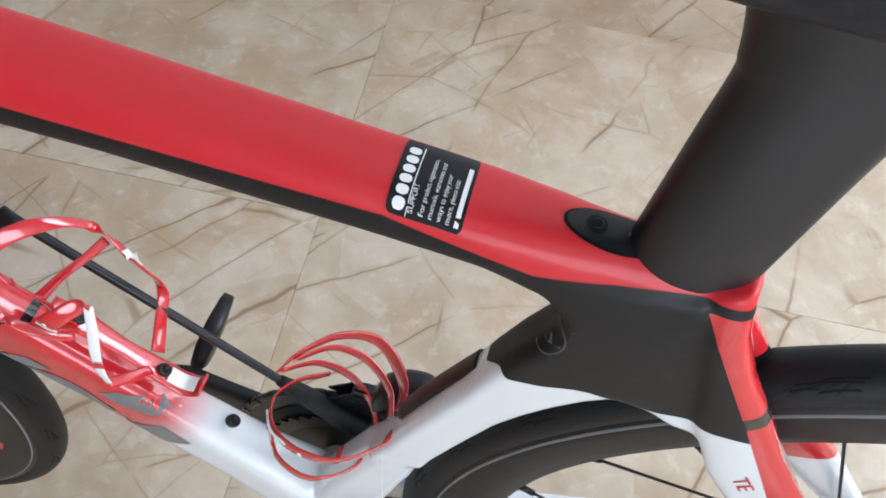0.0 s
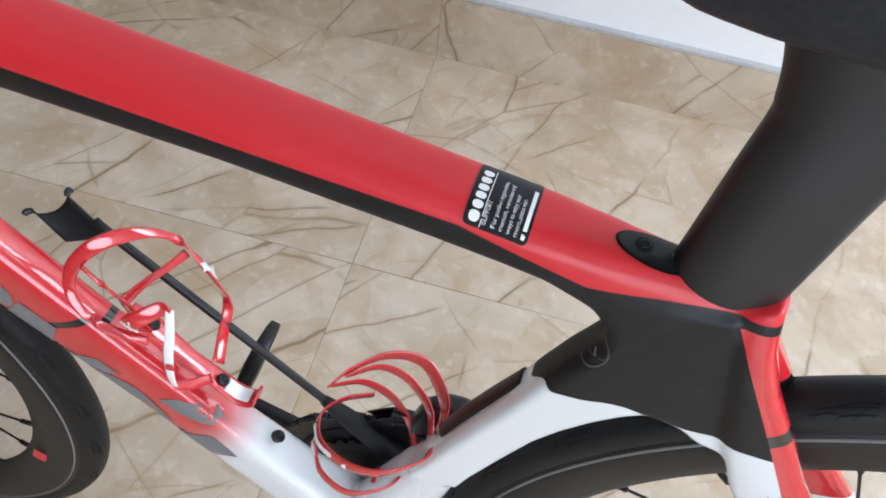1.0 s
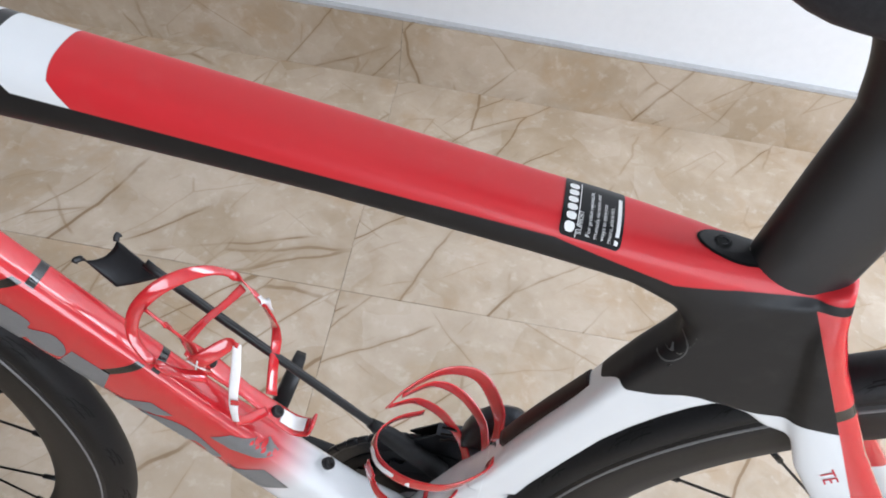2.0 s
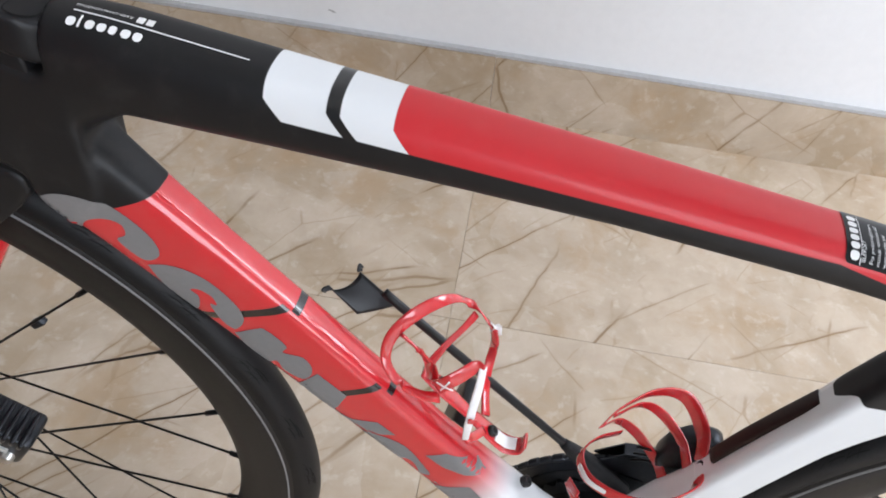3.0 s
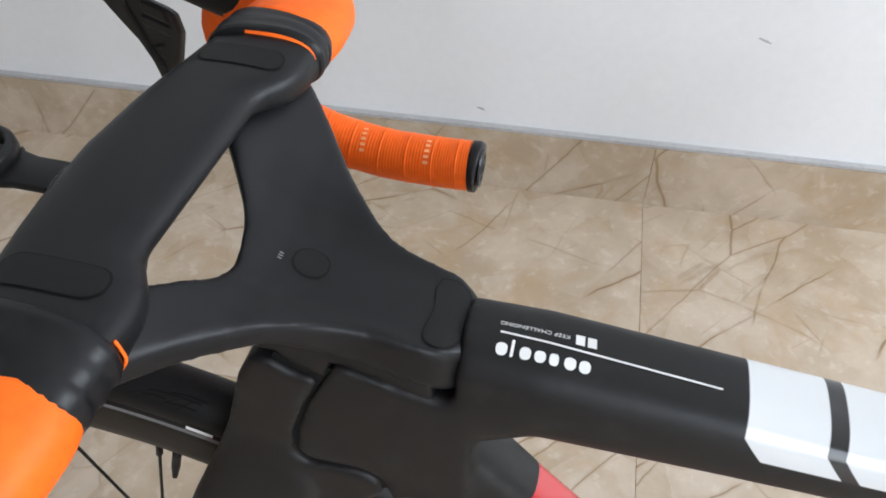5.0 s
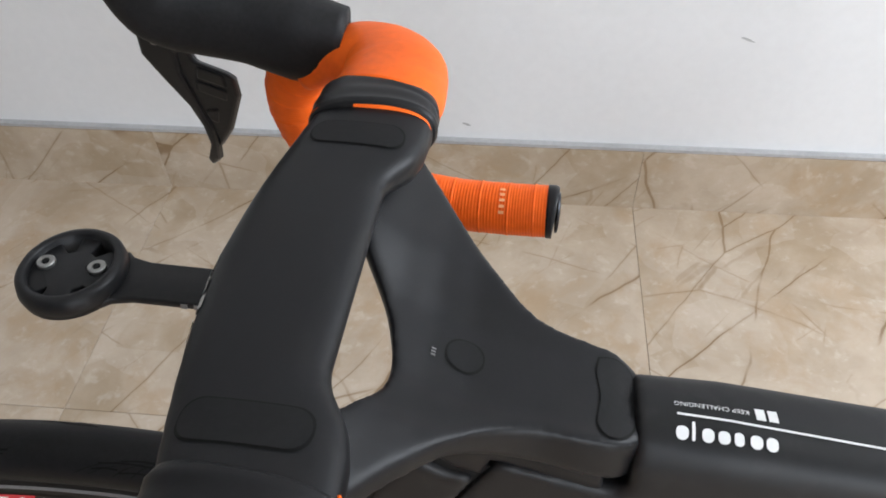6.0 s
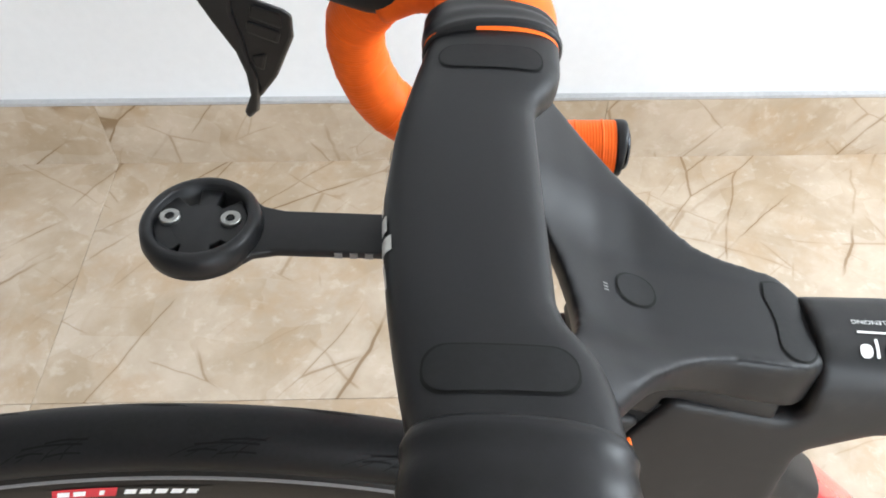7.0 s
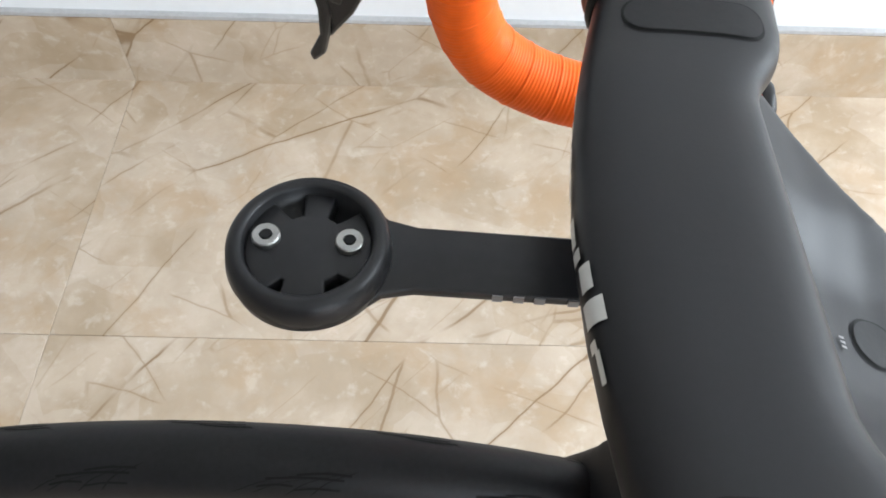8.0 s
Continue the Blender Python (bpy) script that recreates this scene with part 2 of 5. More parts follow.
M_COVER = simple("cover_rubber", (0.0062, 0.0062, 0.007), 0.52, 0, 500, 0.2, 0.0001)
M_RUBBER = simple("black_rubber", (0.013, 0.013, 0.014), 0.62, 0, 260, 0.3, 0.0002)
M_RIM = simple("raw_carbon_rim", (0.013, 0.0115, 0.0105), 0.42, 0, 400, 0.25)
M_TAPE = simple("orange_bar_tape", (0.95, 0.138, 0.010), 0.5, 0, 220, 0.1, 0.0004)
M_TAPEPRINT = simple("pale_tape_print", (0.95, 0.42, 0.20), 0.5, 0, 300, 0.1)
M_PLAST = simple("black_plastic", (0.012, 0.012, 0.013), 0.38, 0, 300, 0.2)
M_STEEL = simple("steel", (0.55, 0.55, 0.54), 0.3, 1.0, 300, 0.1)
M_SCREW = simple("dull_screw_steel", (0.30, 0.30, 0.29), 0.45, 1.0, 300, 0.15)
M_DARKMETAL = simple("dark_anodised_metal", (0.035, 0.037, 0.042), 0.32, 0.8, 300, 0.2)
M_SPOKE = simple("black_spoke", (0.012, 0.012, 0.012), 0.35, 0.6, 300, 0.2)
M_GREY = simple("grey_decal", (0.19, 0.185, 0.185), 0.4, 0, 300, 0.06)
M_BADGE = simple("dim_silver_badge", (0.09, 0.09, 0.09), 0.4, 0, 300, 0.1)
M_WHITE = simple("white_print", (0.8, 0.8, 0.8), 0.45, 0, 300, 0.04)
M_SILVER = simple("silver_print", (0.55, 0.55, 0.53), 0.4, 0.2, 300, 0.06)
M_REDP = simple("red_print", (0.55, 0.03, 0.045), 0.4, 0, 300, 0.06)
M_CAGE = simple("red_lacquered_cage", (0.52, 0.012, 0.018), 0.16, 0, 300, 0.1, 0.0, 1.0, 0.5)
M_CAGEW = simple("white_cage_print", (0.8, 0.78, 0.78), 0.25, 0, 300, 0.05, 0.0, 0.5)
M_STICKER = simple("black_sticker", (0.010, 0.010, 0.011), 0.3, 0, 300, 0.1)
M_TYRE = simple("tyre_rubber", (0.0062, 0.0062, 0.007), 0.5, 0, 500, 0.3, 0.0002)
M_TREAD = simple("tread_groove", (0.0055, 0.0055, 0.0055), 0.9, 0, 300, 0.1)
M_HOOD = simple("ribbed_hood_rubber", (0.011, 0.011, 0.012), 0.55, 0, 420, 0.3, 0.0004)
M_SADDLE = simple("saddle_cover", (0.020, 0.020, 0.023), 0.5, 0, 450, 0.3, 0.0005)
# for seams, and as painted shade in the head gap, clamp hole and sockets
M_SEAMSHADE = simple("dark_seam_and_recess_shade", (0.003, 0.003, 0.003), 0.7, 0, 300, 0.1)
M_GLOSSTAPE = simple("glossy_black_tape", (0.008, 0.008, 0.009), 0.36, 0, 200, 0.2, 0.0004)
M_RODBLACK = simple("black_painted_steel", (0.010, 0.010, 0.011), 0.3, 0, 300, 0.15)
M_STRIP = simple("dark_brown_strip", (0.022, 0.010, 0.009), 0.35, 0, 300, 0.15)
M_SCUFF = simple("grey_scuff", (0.45, 0.45, 0.45), 0.8, 0, 300, 0.2)


# ---- mesh helpers ----
SHAPED = {}


def mesh_ob(name, bm, mat, parent=None, label="", smooth=True, form=None):
    form = form or SHAPED.get(parent)
    if form:
        bmesh.ops.transform(bm, matrix=form, verts=bm.verts[:])
    bmesh.ops.recalc_face_normals(bm, faces=bm.faces[:])
    me = bpy.data.meshes.new(name)
    bm.to_mesh(me)
    bm.free()
    if smooth:
        me.polygons.foreach_set("use_smooth", [True] * len(me.polygons))
    for mm in (mat if isinstance(mat, (list, tuple)) else [mat]):
        me.materials.append(mm)
    ob = new(name, me)
    ob.parent = parent
    if form:
        SHAPED[ob] = form
    if label:
        ob["label"] = label
    return ob


def part(name, bm, mat, parent, label="", smooth=True, form=None):
    return mesh_ob(name, bm, mat, parent, label, smooth, form)


def thing(name, label, category, m=None, group=""):
    ob = new(name)
    ob.empty_display_size = 0.05
    if m is not None:
        ob.matrix_world = m
    return tagged(ob, label, category, group)


def loft(bm, stations, n=32):
    """Rings of superellipses: each station is centre, half axis, half axis, exponent."""
    rings = []
    for c, a, b, e in stations:
        c, a, b = Vector(c), Vector(a), Vector(b)
        ring = []
        for i in range(n):
            t = 2 * math.pi * i / n
            co, si = math.cos(t), math.sin(t)
            ring.append(bm.verts.new(c + a * math.copysign(abs(co) ** (2 / e), co) + b * math.copysign(abs(si) ** (2 / e), si)))
        rings.append(ring)
    for r0, r1 in zip(rings, rings[1:]):
        for i in range(n):
            bm.faces.new((r0[i], r0[(i + 1) % n], r1[(i + 1) % n], r1[i]))
    bm.faces.new(rings[0][::-1])
    bm.faces.new(rings[-1])
    return rings


def side_stations(rows, e=3.0):
    """Rows of X, W, half depth across the run, half width: a tube in the bicycle's plane; V may be given fifth."""
    out = []
    for i, r in enumerate(rows):
        p, q = rows[max(i - 1, 0)], rows[min(i + 1, len(rows) - 1)]
        d = Vector((q[0] - p[0], 0, q[1] - p[1])).normalized()
        nrm = Vector((-d.z, 0, d.x))
        vv = r[4] if len(r) > 4 else 0.0
        out.append(((r[0], vv, r[1]), nrm * r[2], Vector((0, r[3], 0)), e))
    return out


def prism(bm, outline, v0, v1):
    """A side outline of X, W pushed out from v0 to v1."""
    a = [bm.verts.new((x, v0, w)) for x, w in outline]
    b = [bm.verts.new((x, v1, w)) for x, w in outline]
    k = len(a)
    for i in range(k):
        bm.faces.new((a[i], a[(i + 1) % k], b[(i + 1) % k], b[i]))
    bm.faces.new(a[::-1])
    bm.faces.new(b)


def soft_prism(bm, outline, half, inset, depth, mid=0.0):
    """A prism on the middle plane whose two faces are drawn in, so that its edges slope."""
    k = len(outline)
    area = sum(outline[i][0] * outline[(i + 1) % k][1] - outline[(i + 1) % k][0] * outline[i][1] for i in range(k))
    sg = 1 if area > 0 else -1
    inner = []
    for i in range(k):
        p, q, r = Vector(outline[i - 1]), Vector(outline[i]), Vector(outline[(i + 1) % k])
        d = ((q - p).normalized() + (r - q).normalized()).normalized()
        inner.append(q + Vector((-d.y, d.x)) * sg * inset)
    rings = []
    for v, o in ((-half, inner), (-half + depth, outline), (half - depth, outline), (half, inner)):
        rings.append([bm.verts.new((x, v + mid, w)) for x, w in o])
    for a, b in zip(rings, rings[1:]):
        for i in range(k):
            bm.faces.new((a[i], a[(i + 1) % k], b[(i + 1) % k], b[i]))
    bm.faces.new(rings[0][::-1])
    bm.faces.new(rings[-1])


def slab(bm, outline, z0, z1):
    a = [bm.verts.new((x, y, z0)) for x, y in outline]
    b = [bm.verts.new((x, y, z1)) for x, y in outline]
    k = len(a)
    for i in range(k):
        bm.faces.new((a[i], a[(i + 1) % k], b[(i + 1) % k], b[i]))
    bm.faces.new(a[::-1])
    bm.faces.new(b)


def fused(ob, voxel=0.0028, passes=6, factor=0.5):
    r = ob.modifiers.new("fuse", "REMESH")
    r.mode, r.voxel_size, r.use_smooth_shade = "VOXEL", voxel, True
    s = ob.modifiers.new("flow", "SMOOTH")
    s.iterations, s.factor = passes, factor
    return ob


def bevelled(ob, width, seg=2):
    b = ob.modifiers.new("edge", "BEVEL")
    b.width, b.segments, b.limit_method, b.angle_limit = width, seg, "ANGLE", radians(40)
    return ob


def catmull(pts, k=8):
    P = [Vector(p) for p in pts]
    P = [2 * P[0] - P[1]] + P + [2 * P[-1] - P[-2]]
    out = []
    for i in range(1, len(P) - 2):
        p0, p1, p2, p3 = P[i - 1:i + 3]
        for j in range(k):
            t = j / k
            out.append(0.5 * (2 * p1 + (p2 - p0) * t + (2 * p0 - 5 * p1 + 4 * p2 - p3) * t * t + (3 * p1 - p0 - 3 * p2 + p3) * t ** 3))
    out.append(P[-2])
    return out


def sweep(bm, pts, ra, rb=None, hint=(0, 1, 0), n=12, e=2.0, k=6, radii=None):
    """A bar of elliptic section along a smooth line."""
    line = catmull(pts, k)
    rb = ra if rb is None else rb
    st = []
    for i, p in enumerate(line):
        d = (line[min(i + 1, len(line) - 1)] - line[max(i - 1, 0)]).normalized()
        h = Vector(hint)
        side = (h - d * h.dot(d)).normalized()
        up = d.cross(side)
        f = 1.0
        if radii:
            u = i / (len(line) - 1) * (len(radii) - 1)
            j = min(int(u), len(radii) - 2)
            f = radii[j] + (radii[j + 1] - radii[j]) * (u - j)
        st.append((p, side * ra * f, up * rb * f, e))
    loft(bm, st, n)


def lathe(bm, profile, n=96, axis="V"):
    """Profile of (radius, v) turned round the V axis."""
    rings = []
    for i in range(n):
        t = 2 * math.pi * i / n
        rings.append([bm.verts.new((r * math.cos(t), v, r * math.sin(t))) for r, v in profile])
    k = len(profile)
    for i in range(n):
        a, b = rings[i], rings[(i + 1) % n]
        for j in range(k - 1):
            bm.faces.new((a[j], a[j + 1], b[j + 1], b[j]))
    return rings


def moved(bm, m):
    bmesh.ops.transform(bm, matrix=m, verts=bm.verts[:])
    return bm


def rounded(x0, x1, y0, y1, r, n=6):
    out = []
    for cx, cy, a in ((x1 - r, y1 - r, 0), (x0 + r, y1 - r, 90), (x0 + r, y0 + r, 180), (x1 - r, y0 + r, 270)):
        for i in range(n + 1):
            t = radians(a + 90 * i / n)
            out.append((cx + r * math.cos(t), cy + r * math.sin(t)))
    return out


def letters(text, size, depth=0.0002):
    """The outline letters of Blender's own font as a mesh in the XY plane, starting at the origin."""
    cu = bpy.data.curves.new("t", "FONT")
    cu.body, cu.size, cu.extrude = text, size, depth
    ob = bpy.data.objects.new("t", cu)
    scene.collection.objects.link(ob)
    me = ob.evaluated_get(bpy.context.evaluated_depsgraph_get()).to_mesh()
    bm = bmesh.new()
    bm.from_mesh(me)
    bpy.data.objects.remove(ob)
    return bm


# ---- the room ----
JOINT_X, ROW_Y, TILE, WALL_Y, SKIRT = -0.223, 0.6649, 0.8416, 1.1383, 0.128
X0, X1, Y0, CEIL = -2.6, 2.1, -2.5, 2.75


def box(bm, x0, x1, y0, y1, z0, z1):
    slab(bm, [(x0, y0), (x1, y0), (x1, y1), (x0, y1)], z0, z1)


bm = bmesh.new()
box(bm, X0, X1, Y0, WALL_Y + 0.012, -0.06, -0.0025)
floor = tagged(mesh_ob("floor", bm, M_GROUT, None, "", False), "beige marble tiled floor with thin pale joints", "floor", kind="structure")
bm = bmesh.new()
box(bm, X0 - 0.15, X1 + 0.15, WALL_Y + 0.012, WALL_Y + 0.16, -0.06, CEIL)
wall_north = tagged(mesh_ob("wall_north", bm, M_WALL, None, "", False), "plain white painted wall above a marble skirting", "wall", kind="structure")
# west and south walls are unseen, dark so that little light bounces back
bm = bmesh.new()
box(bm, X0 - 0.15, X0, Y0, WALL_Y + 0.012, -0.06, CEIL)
tagged(mesh_ob("wall_west", bm, M_DIMWALL, None, "", False), "unseen side wall, toned dark to cut bounced light", "wall", kind="structure")
# unseen east wall, set close so the added daylight falls off along x
bm = bmesh.new()
for y0, y1, z0, z1 in ((Y0, -0.02, 0, CEIL), (1.02, WALL_Y + 0.012, 0, CEIL), (-0.02, 1.02, 0, 0.85), (-0.02, 1.02, 2.25, CEIL)):
    box(bm, X1, X1 + 0.15, y0, y1, z0 - (0.06 if z0 == 0 else 0), z1)
tagged(mesh_ob("wall_east", bm, M_WALL, None, "", False), "unseen white side wall with an opening for the added daylight", "wall", kind="structure")
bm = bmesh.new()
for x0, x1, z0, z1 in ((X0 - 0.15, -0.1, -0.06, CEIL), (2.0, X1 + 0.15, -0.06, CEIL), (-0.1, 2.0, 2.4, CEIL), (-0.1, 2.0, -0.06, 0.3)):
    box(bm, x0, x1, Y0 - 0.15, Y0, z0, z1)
tagged(mesh_ob("wall_south", bm, M_DIMWALL, None, "", False), "unseen wall, toned dark to cut bounced light, with a wide opening", "wall", kind="structure")
bm = bmesh.new()
box(bm, X0 - 0.15, X1 + 0.15, Y0 - 0.15, WALL_Y + 0.16, CEIL, CEIL + 0.12)
tagged(mesh_ob("ceiling", bm, M_CEIL, None, "", False), "plain white painted ceiling", "ceiling", kind="structure")
bm = bmesh.new()
box(bm, -30, 30, -30, 30, -0.4, -0.3)
tagged(mesh_ob("ground", bm, M_GROUT, None, "", False), "pale paved ground outside the room", "ground", kind="structure")
bm = bmesh.new()
box(bm, X0, X1, WALL_Y + 0.0005, WALL_Y + 0.012, SKIRT, SKIRT + 0.0055)
tagged(mesh_ob("trim", bm, M_CAULK, None, "", False), "grey white plaster edge on top of the skirting", "trim", kind="structure")
baseboard = tagged(new("baseboard"), "beige marble skirting tiles along the white wall", "skirting", kind="structure")

# ---- the bicycle: its own axes are x along it, y across it away from the room, z up its plane ----
LEAN_ANGLE = 4.2
BIKE_M = Matrix.Translation((0, 0.2068, 0)) @ Matrix.Rotation(radians(-2.0), 4, "Z") @ Matrix.Rotation(radians(-LEAN_ANGLE), 4, "X")
bike = thing("bicycle", "leaning black, red and white carbon racing bicycle on marble tiles", "bicycle", BIKE_M)
# bars and front wheel are turned a little
AXIS = FRAME_FORM.to_3x3() @ Vector((0.292, 0, 0.956))
PIVOT = FRAME_FORM @ Vector((-0.462, 0, 0.72))
STEER = Matrix.Translation(PIVOT) @ Matrix.Rotation(radians(1.4), 4, AXIS) @ Matrix.Translation(-PIVOT)
SHAPED[bike] = FRAME_FORM

HUB_F, HUB_R, R_LINE, R_TYRE, R_IN = (-0.6281, 0.334), (0.311, 0.334), 0.3175, 0.334, 0.2665


def sliced(bm, step):
    """Cuts flat faces into small ones, so that they can lie on a curved thing."""
    xs = [v.co for v in bm.verts]
    for ax in range(3):
        lo, hi = min(c[ax] for c in xs), max(c[ax] for c in xs)
        if hi - lo < step:
            continue
        no = Vector((0, 0, 0))
        no[ax] = 1
        k = int((hi - lo) / step)
        for i in range(1, k + 1):
            co = Vector((0, 0, 0))
            co[ax] = lo + (hi - lo) * i / (k + 1)
            bmesh.ops.bisect_plane(bm, geom=bm.verts[:] + bm.edges[:] + bm.faces[:], plane_co=co, plane_no=no)
    return bm


def laid(name, bm, mat, target, parent, axis, off=0.0005, label="", step=0.004):
    """A thin print or cover that lies on the target's surface; axis: 'down' on to a top, 'in' on to the near side."""
    sliced(bm, step)
    lift = Vector((0, 0, 0.15)) if axis == "down" else Vector((0, -0.1, 0))
    for p in bm.verts:
        if axis == "down":
            p.co.z = 0.776 if SHAPED[target] is BAR_FORM else 0.656 - 0.148 * p.co.x
        else:
            p.co.y = -0.02
    ob = part(name, bm, mat, parent, label)
    ob.data.transform(Matrix.Translation(lift))
    w = ob.modifiers.new("lie", "SHRINKWRAP")
    w.target, w.wrap_method, w.offset, w.wrap_mode = target, "PROJECT", off, "ABOVE_SURFACE"
    w.use_project_x = False
    if axis == "down":
        w.use_project_z, w.use_negative_direction, w.use_positive_direction = True, True, False
    else:
        w.use_project_y, w.use_negative_direction, w.use_positive_direction = True, False, True
    n = ob.modifiers.new("cling", "SHRINKWRAP")
    n.target, n.wrap_method, n.offset, n.wrap_mode = target, "NEAREST_SURFACEPOINT", off, "ABOVE_SURFACE"
    return ob


def poly_top(outline, z=0.85):
    bm = bmesh.new()
    bm.faces.new([bm.verts.new((x, y, z)) for x, y in outline])
    return bm


def poly_side(outline, y=-0.12):
    bm = bmesh.new()
    bm.faces.new([bm.verts.new((x, y, z)) for x, z in outline])
    return bm


def stroke_side(line, width, y=-0.12, ends=True):
    """A thick bent stroke in the side view, with round ends."""
    bm = bmesh.new()
    pts = [Vector((p[0], 0, p[1])) for p in line]
    pts = catmull(pts, 6)
    prev = None
    n = len(pts)
    for i, p in enumerate(pts):
        d = (pts[min(i + 1, n - 1)] - pts[max(i - 1, 0)]).normalized()
        nr = Vector((-d.z, 0, d.x))
        u = i / (n - 1)
        h = width / 2 * (min(1, 0.25 + 6 * min(u, 1 - u)) ** 0.5 if ends else 1)
        a, b = bm.verts.new((p.x + nr.x * h, y, p.z + nr.z * h)), bm.verts.new((p.x - nr.x * h, y, p.z - nr.z * h))
        if prev:
            bm.faces.new((prev[0], prev[1], b, a))
        prev = (a, b)
    return bm


def merged(*bms):
    out = bmesh.new()
    for b in bms:
        me = bpy.data.meshes.new("m")
        b.to_mesh(me)
        out.from_mesh(me)
        bpy.data.meshes.remove(me)
        b.free()
    return out


def wheel(x, w, rear):
    wh = new("rear_wheel" if rear else "front_wheel")
    wh.parent = bike
    wh.matrix_local = Matrix.Translation((x, 0.015 if rear else 0.005, w)) @ Matrix.Rotation(radians(0 if rear else 1.4), 4, AXIS)
    wh["label"] = "deep carbon wheel with a black tyre"
    bm = bmesh.new()
    prof = []
    rc, rad = R_TYRE - 0.0142, 0.0142
    for i in range(23):
        t = radians(-132 + 264 * i / 22)
        prof.append((rc + rad * math.cos(t), 0.0132 * math.sin(t)))
    lathe(bm, prof, 180)
    part("tyre", bm, M_TYRE, wh, "black slick rubber tyre")
    bm = bmesh.new()
    def groove(line, sg):
        prev = None
        pts = catmull([(t_, p_, 0) for t_, p_ in line], 4)
        for i, q_ in enumerate(pts):
            t, ph = radians(q_.x), radians(sg * q_.y)
            wd = 0.0010 if 0 < i < len(pts) - 1 else 0.0003
            nx = 1.0 if abs(line[0][1] - line[-1][1]) > 15 else 0.0
            q = []
            for e in (-1, 1):
                te, pe = t + e * wd * nx, ph + e * 0.028 * (1 - nx)
                rr, vv = rc + (rad + 0.00012) * math.cos(pe), 0.01332 * math.sin(pe)
                q.append(bm.verts.new((rr * math.cos(te), vv, rr * math.sin(te))))
            if prev:
                bm.faces.new((prev[0], prev[1], q[1], q[0]))
            prev = q

    for g in range(30):
        for sg in (-1, 1):
            t0 = 101.0 - 11.8 * g if g < 8 else 101.0 - 94.4 - (360 - 94.4) / 22 * (g - 8)
            t0 += 5.9 if sg > 0 else 0.0
            for s_, e_, lo, hi in ((0.0, 6.2, 66, 26), (1.1, 5.6, 66, 34), (3.0, 6.4, 67, 29), (4.4, 7.0, 66, 26)):
                groove([(t0 - s_, lo), (t0 - s_ - 0.35 * (e_ - s_), lo - 0.55 * (lo - hi)), (t0 - e_, hi)], sg)
            for s_, e_, at in ((1.9, 6.2, 40), (1.4, 3.4, 52), (3.5, 6.0, 55), (3.6, 6.6, 33)):
                groove([(t0 - s_, at + 3), (t0 - (s_ + e_) / 2, at - 1), (t0 - e_, at)], sg)
    part("tread_pattern", bm, M_TREAD, wh, "groups of crossing tread grooves")
    bm = bmesh.new()
    half = [(R_LINE - 0.003, 0.0095), (R_LINE, 0.0112), (R_LINE - 0.0006, 0.0124), (R_LINE - 0.012, 0.0136), (R_LINE - 0.026, 0.0130), (R_LINE - 0.038, 0.0098), (R_IN + 0.005, 0.0052), (R_IN + 0.0008, 0.002), (R_IN, 0.0)]
    lathe(bm, half + [(r, -v) for r, v in half[::-1][1:]], 180)
    part("rim", bm, M_RIM, wh, "dark grey deep section carbon rim")
    bm = bmesh.new()
    lathe(bm, [(R_LINE - 0.0052, -0.0125), (R_LINE - 0.0057, -0.0138), (R_LINE - 0.0063, -0.0140), (R_LINE - 0.0068, -0.0132)], 180)
    part("rim_edge", bm, M_GREY, wh, "thin bright rim edge")
    bm = bmesh.new()
    lathe(bm, [(0.0, -0.05), (0.009, -0.05), (0.010, -0.036), (0.024, -0.034), (0.025, -0.028), (0.015, -0.022), (0.0135, 0.0), (0.0165, 0.022), (0.023, 0.028), (0.023, 0.035), (0.013, 0.037), (0.012, 0.05), (0.0, 0.05)], 40)
    part("hub", bm, M_DARKMETAL, wh, "dark anodised hub")
    for i in range(24):
        side = 1 if i % 2 == 0 else -1
        t1 = 2 * math.pi * (i + 0.035) / 24
        t0 = t1 + (-1 if ((i + 1) // 2) % 2 else 1) * radians(84)
        p0 = Vector((0.0225 * math.cos(t0), side * 0.031, 0.0225 * math.sin(t0)))
        p1 = Vector(((R_IN + 0.006) * math.cos(t1), side * 0.001, (R_IN + 0.006) * math.sin(t1)))
        d = p1 - p0
        bm = bmesh.new()
        sd = d.normalized().cross(Vector((0, 1, 0))).normalized()
        vv = Vector((0, 1, 0))
        loft(bm, [(p0, sd * 0.0010, vv * 0.0010, 2), (p0 + d * 0.945, sd * 0.0010, vv * 0.0010, 2), (p0 + d * 0.947, sd * 0.0021, vv * 0.0021, 2), (p1, sd * 0.0021, vv * 0.0021, 2)], 6)
        part("spoke", bm, M_SPOKE, wh)
    bm = bmesh.new()
    lathe(bm, [(0.060, -0.0405), (0.076, -0.0405), (0.076, -0.0388), (0.060, -0.0388), (0.060, -0.0405)], 72)
    for i in range(7):
        t = 2 * math.pi * i / 7
        a, b = Vector((math.cos(t), 0, math.sin(t))), Vector((math.cos(t + 0.5), 0, math.sin(t + 0.5)))
        o = Vector((0, -0.0396, 0))
        sweep(bm, [a * 0.02 + o, (a * 0.55 + b * 0.45) * 0.046 + o, b * 0.063 + o], 0.0009, 0.004, (0, 1, 0), 8, 3, 4)
    part("brake_rotor", bm, M_STEEL, wh, "drilled steel brake rotor", False)
    return wh


front_wheel = wheel(*HUB_F, False)
rear_wheel = wheel(*HUB_R, True)
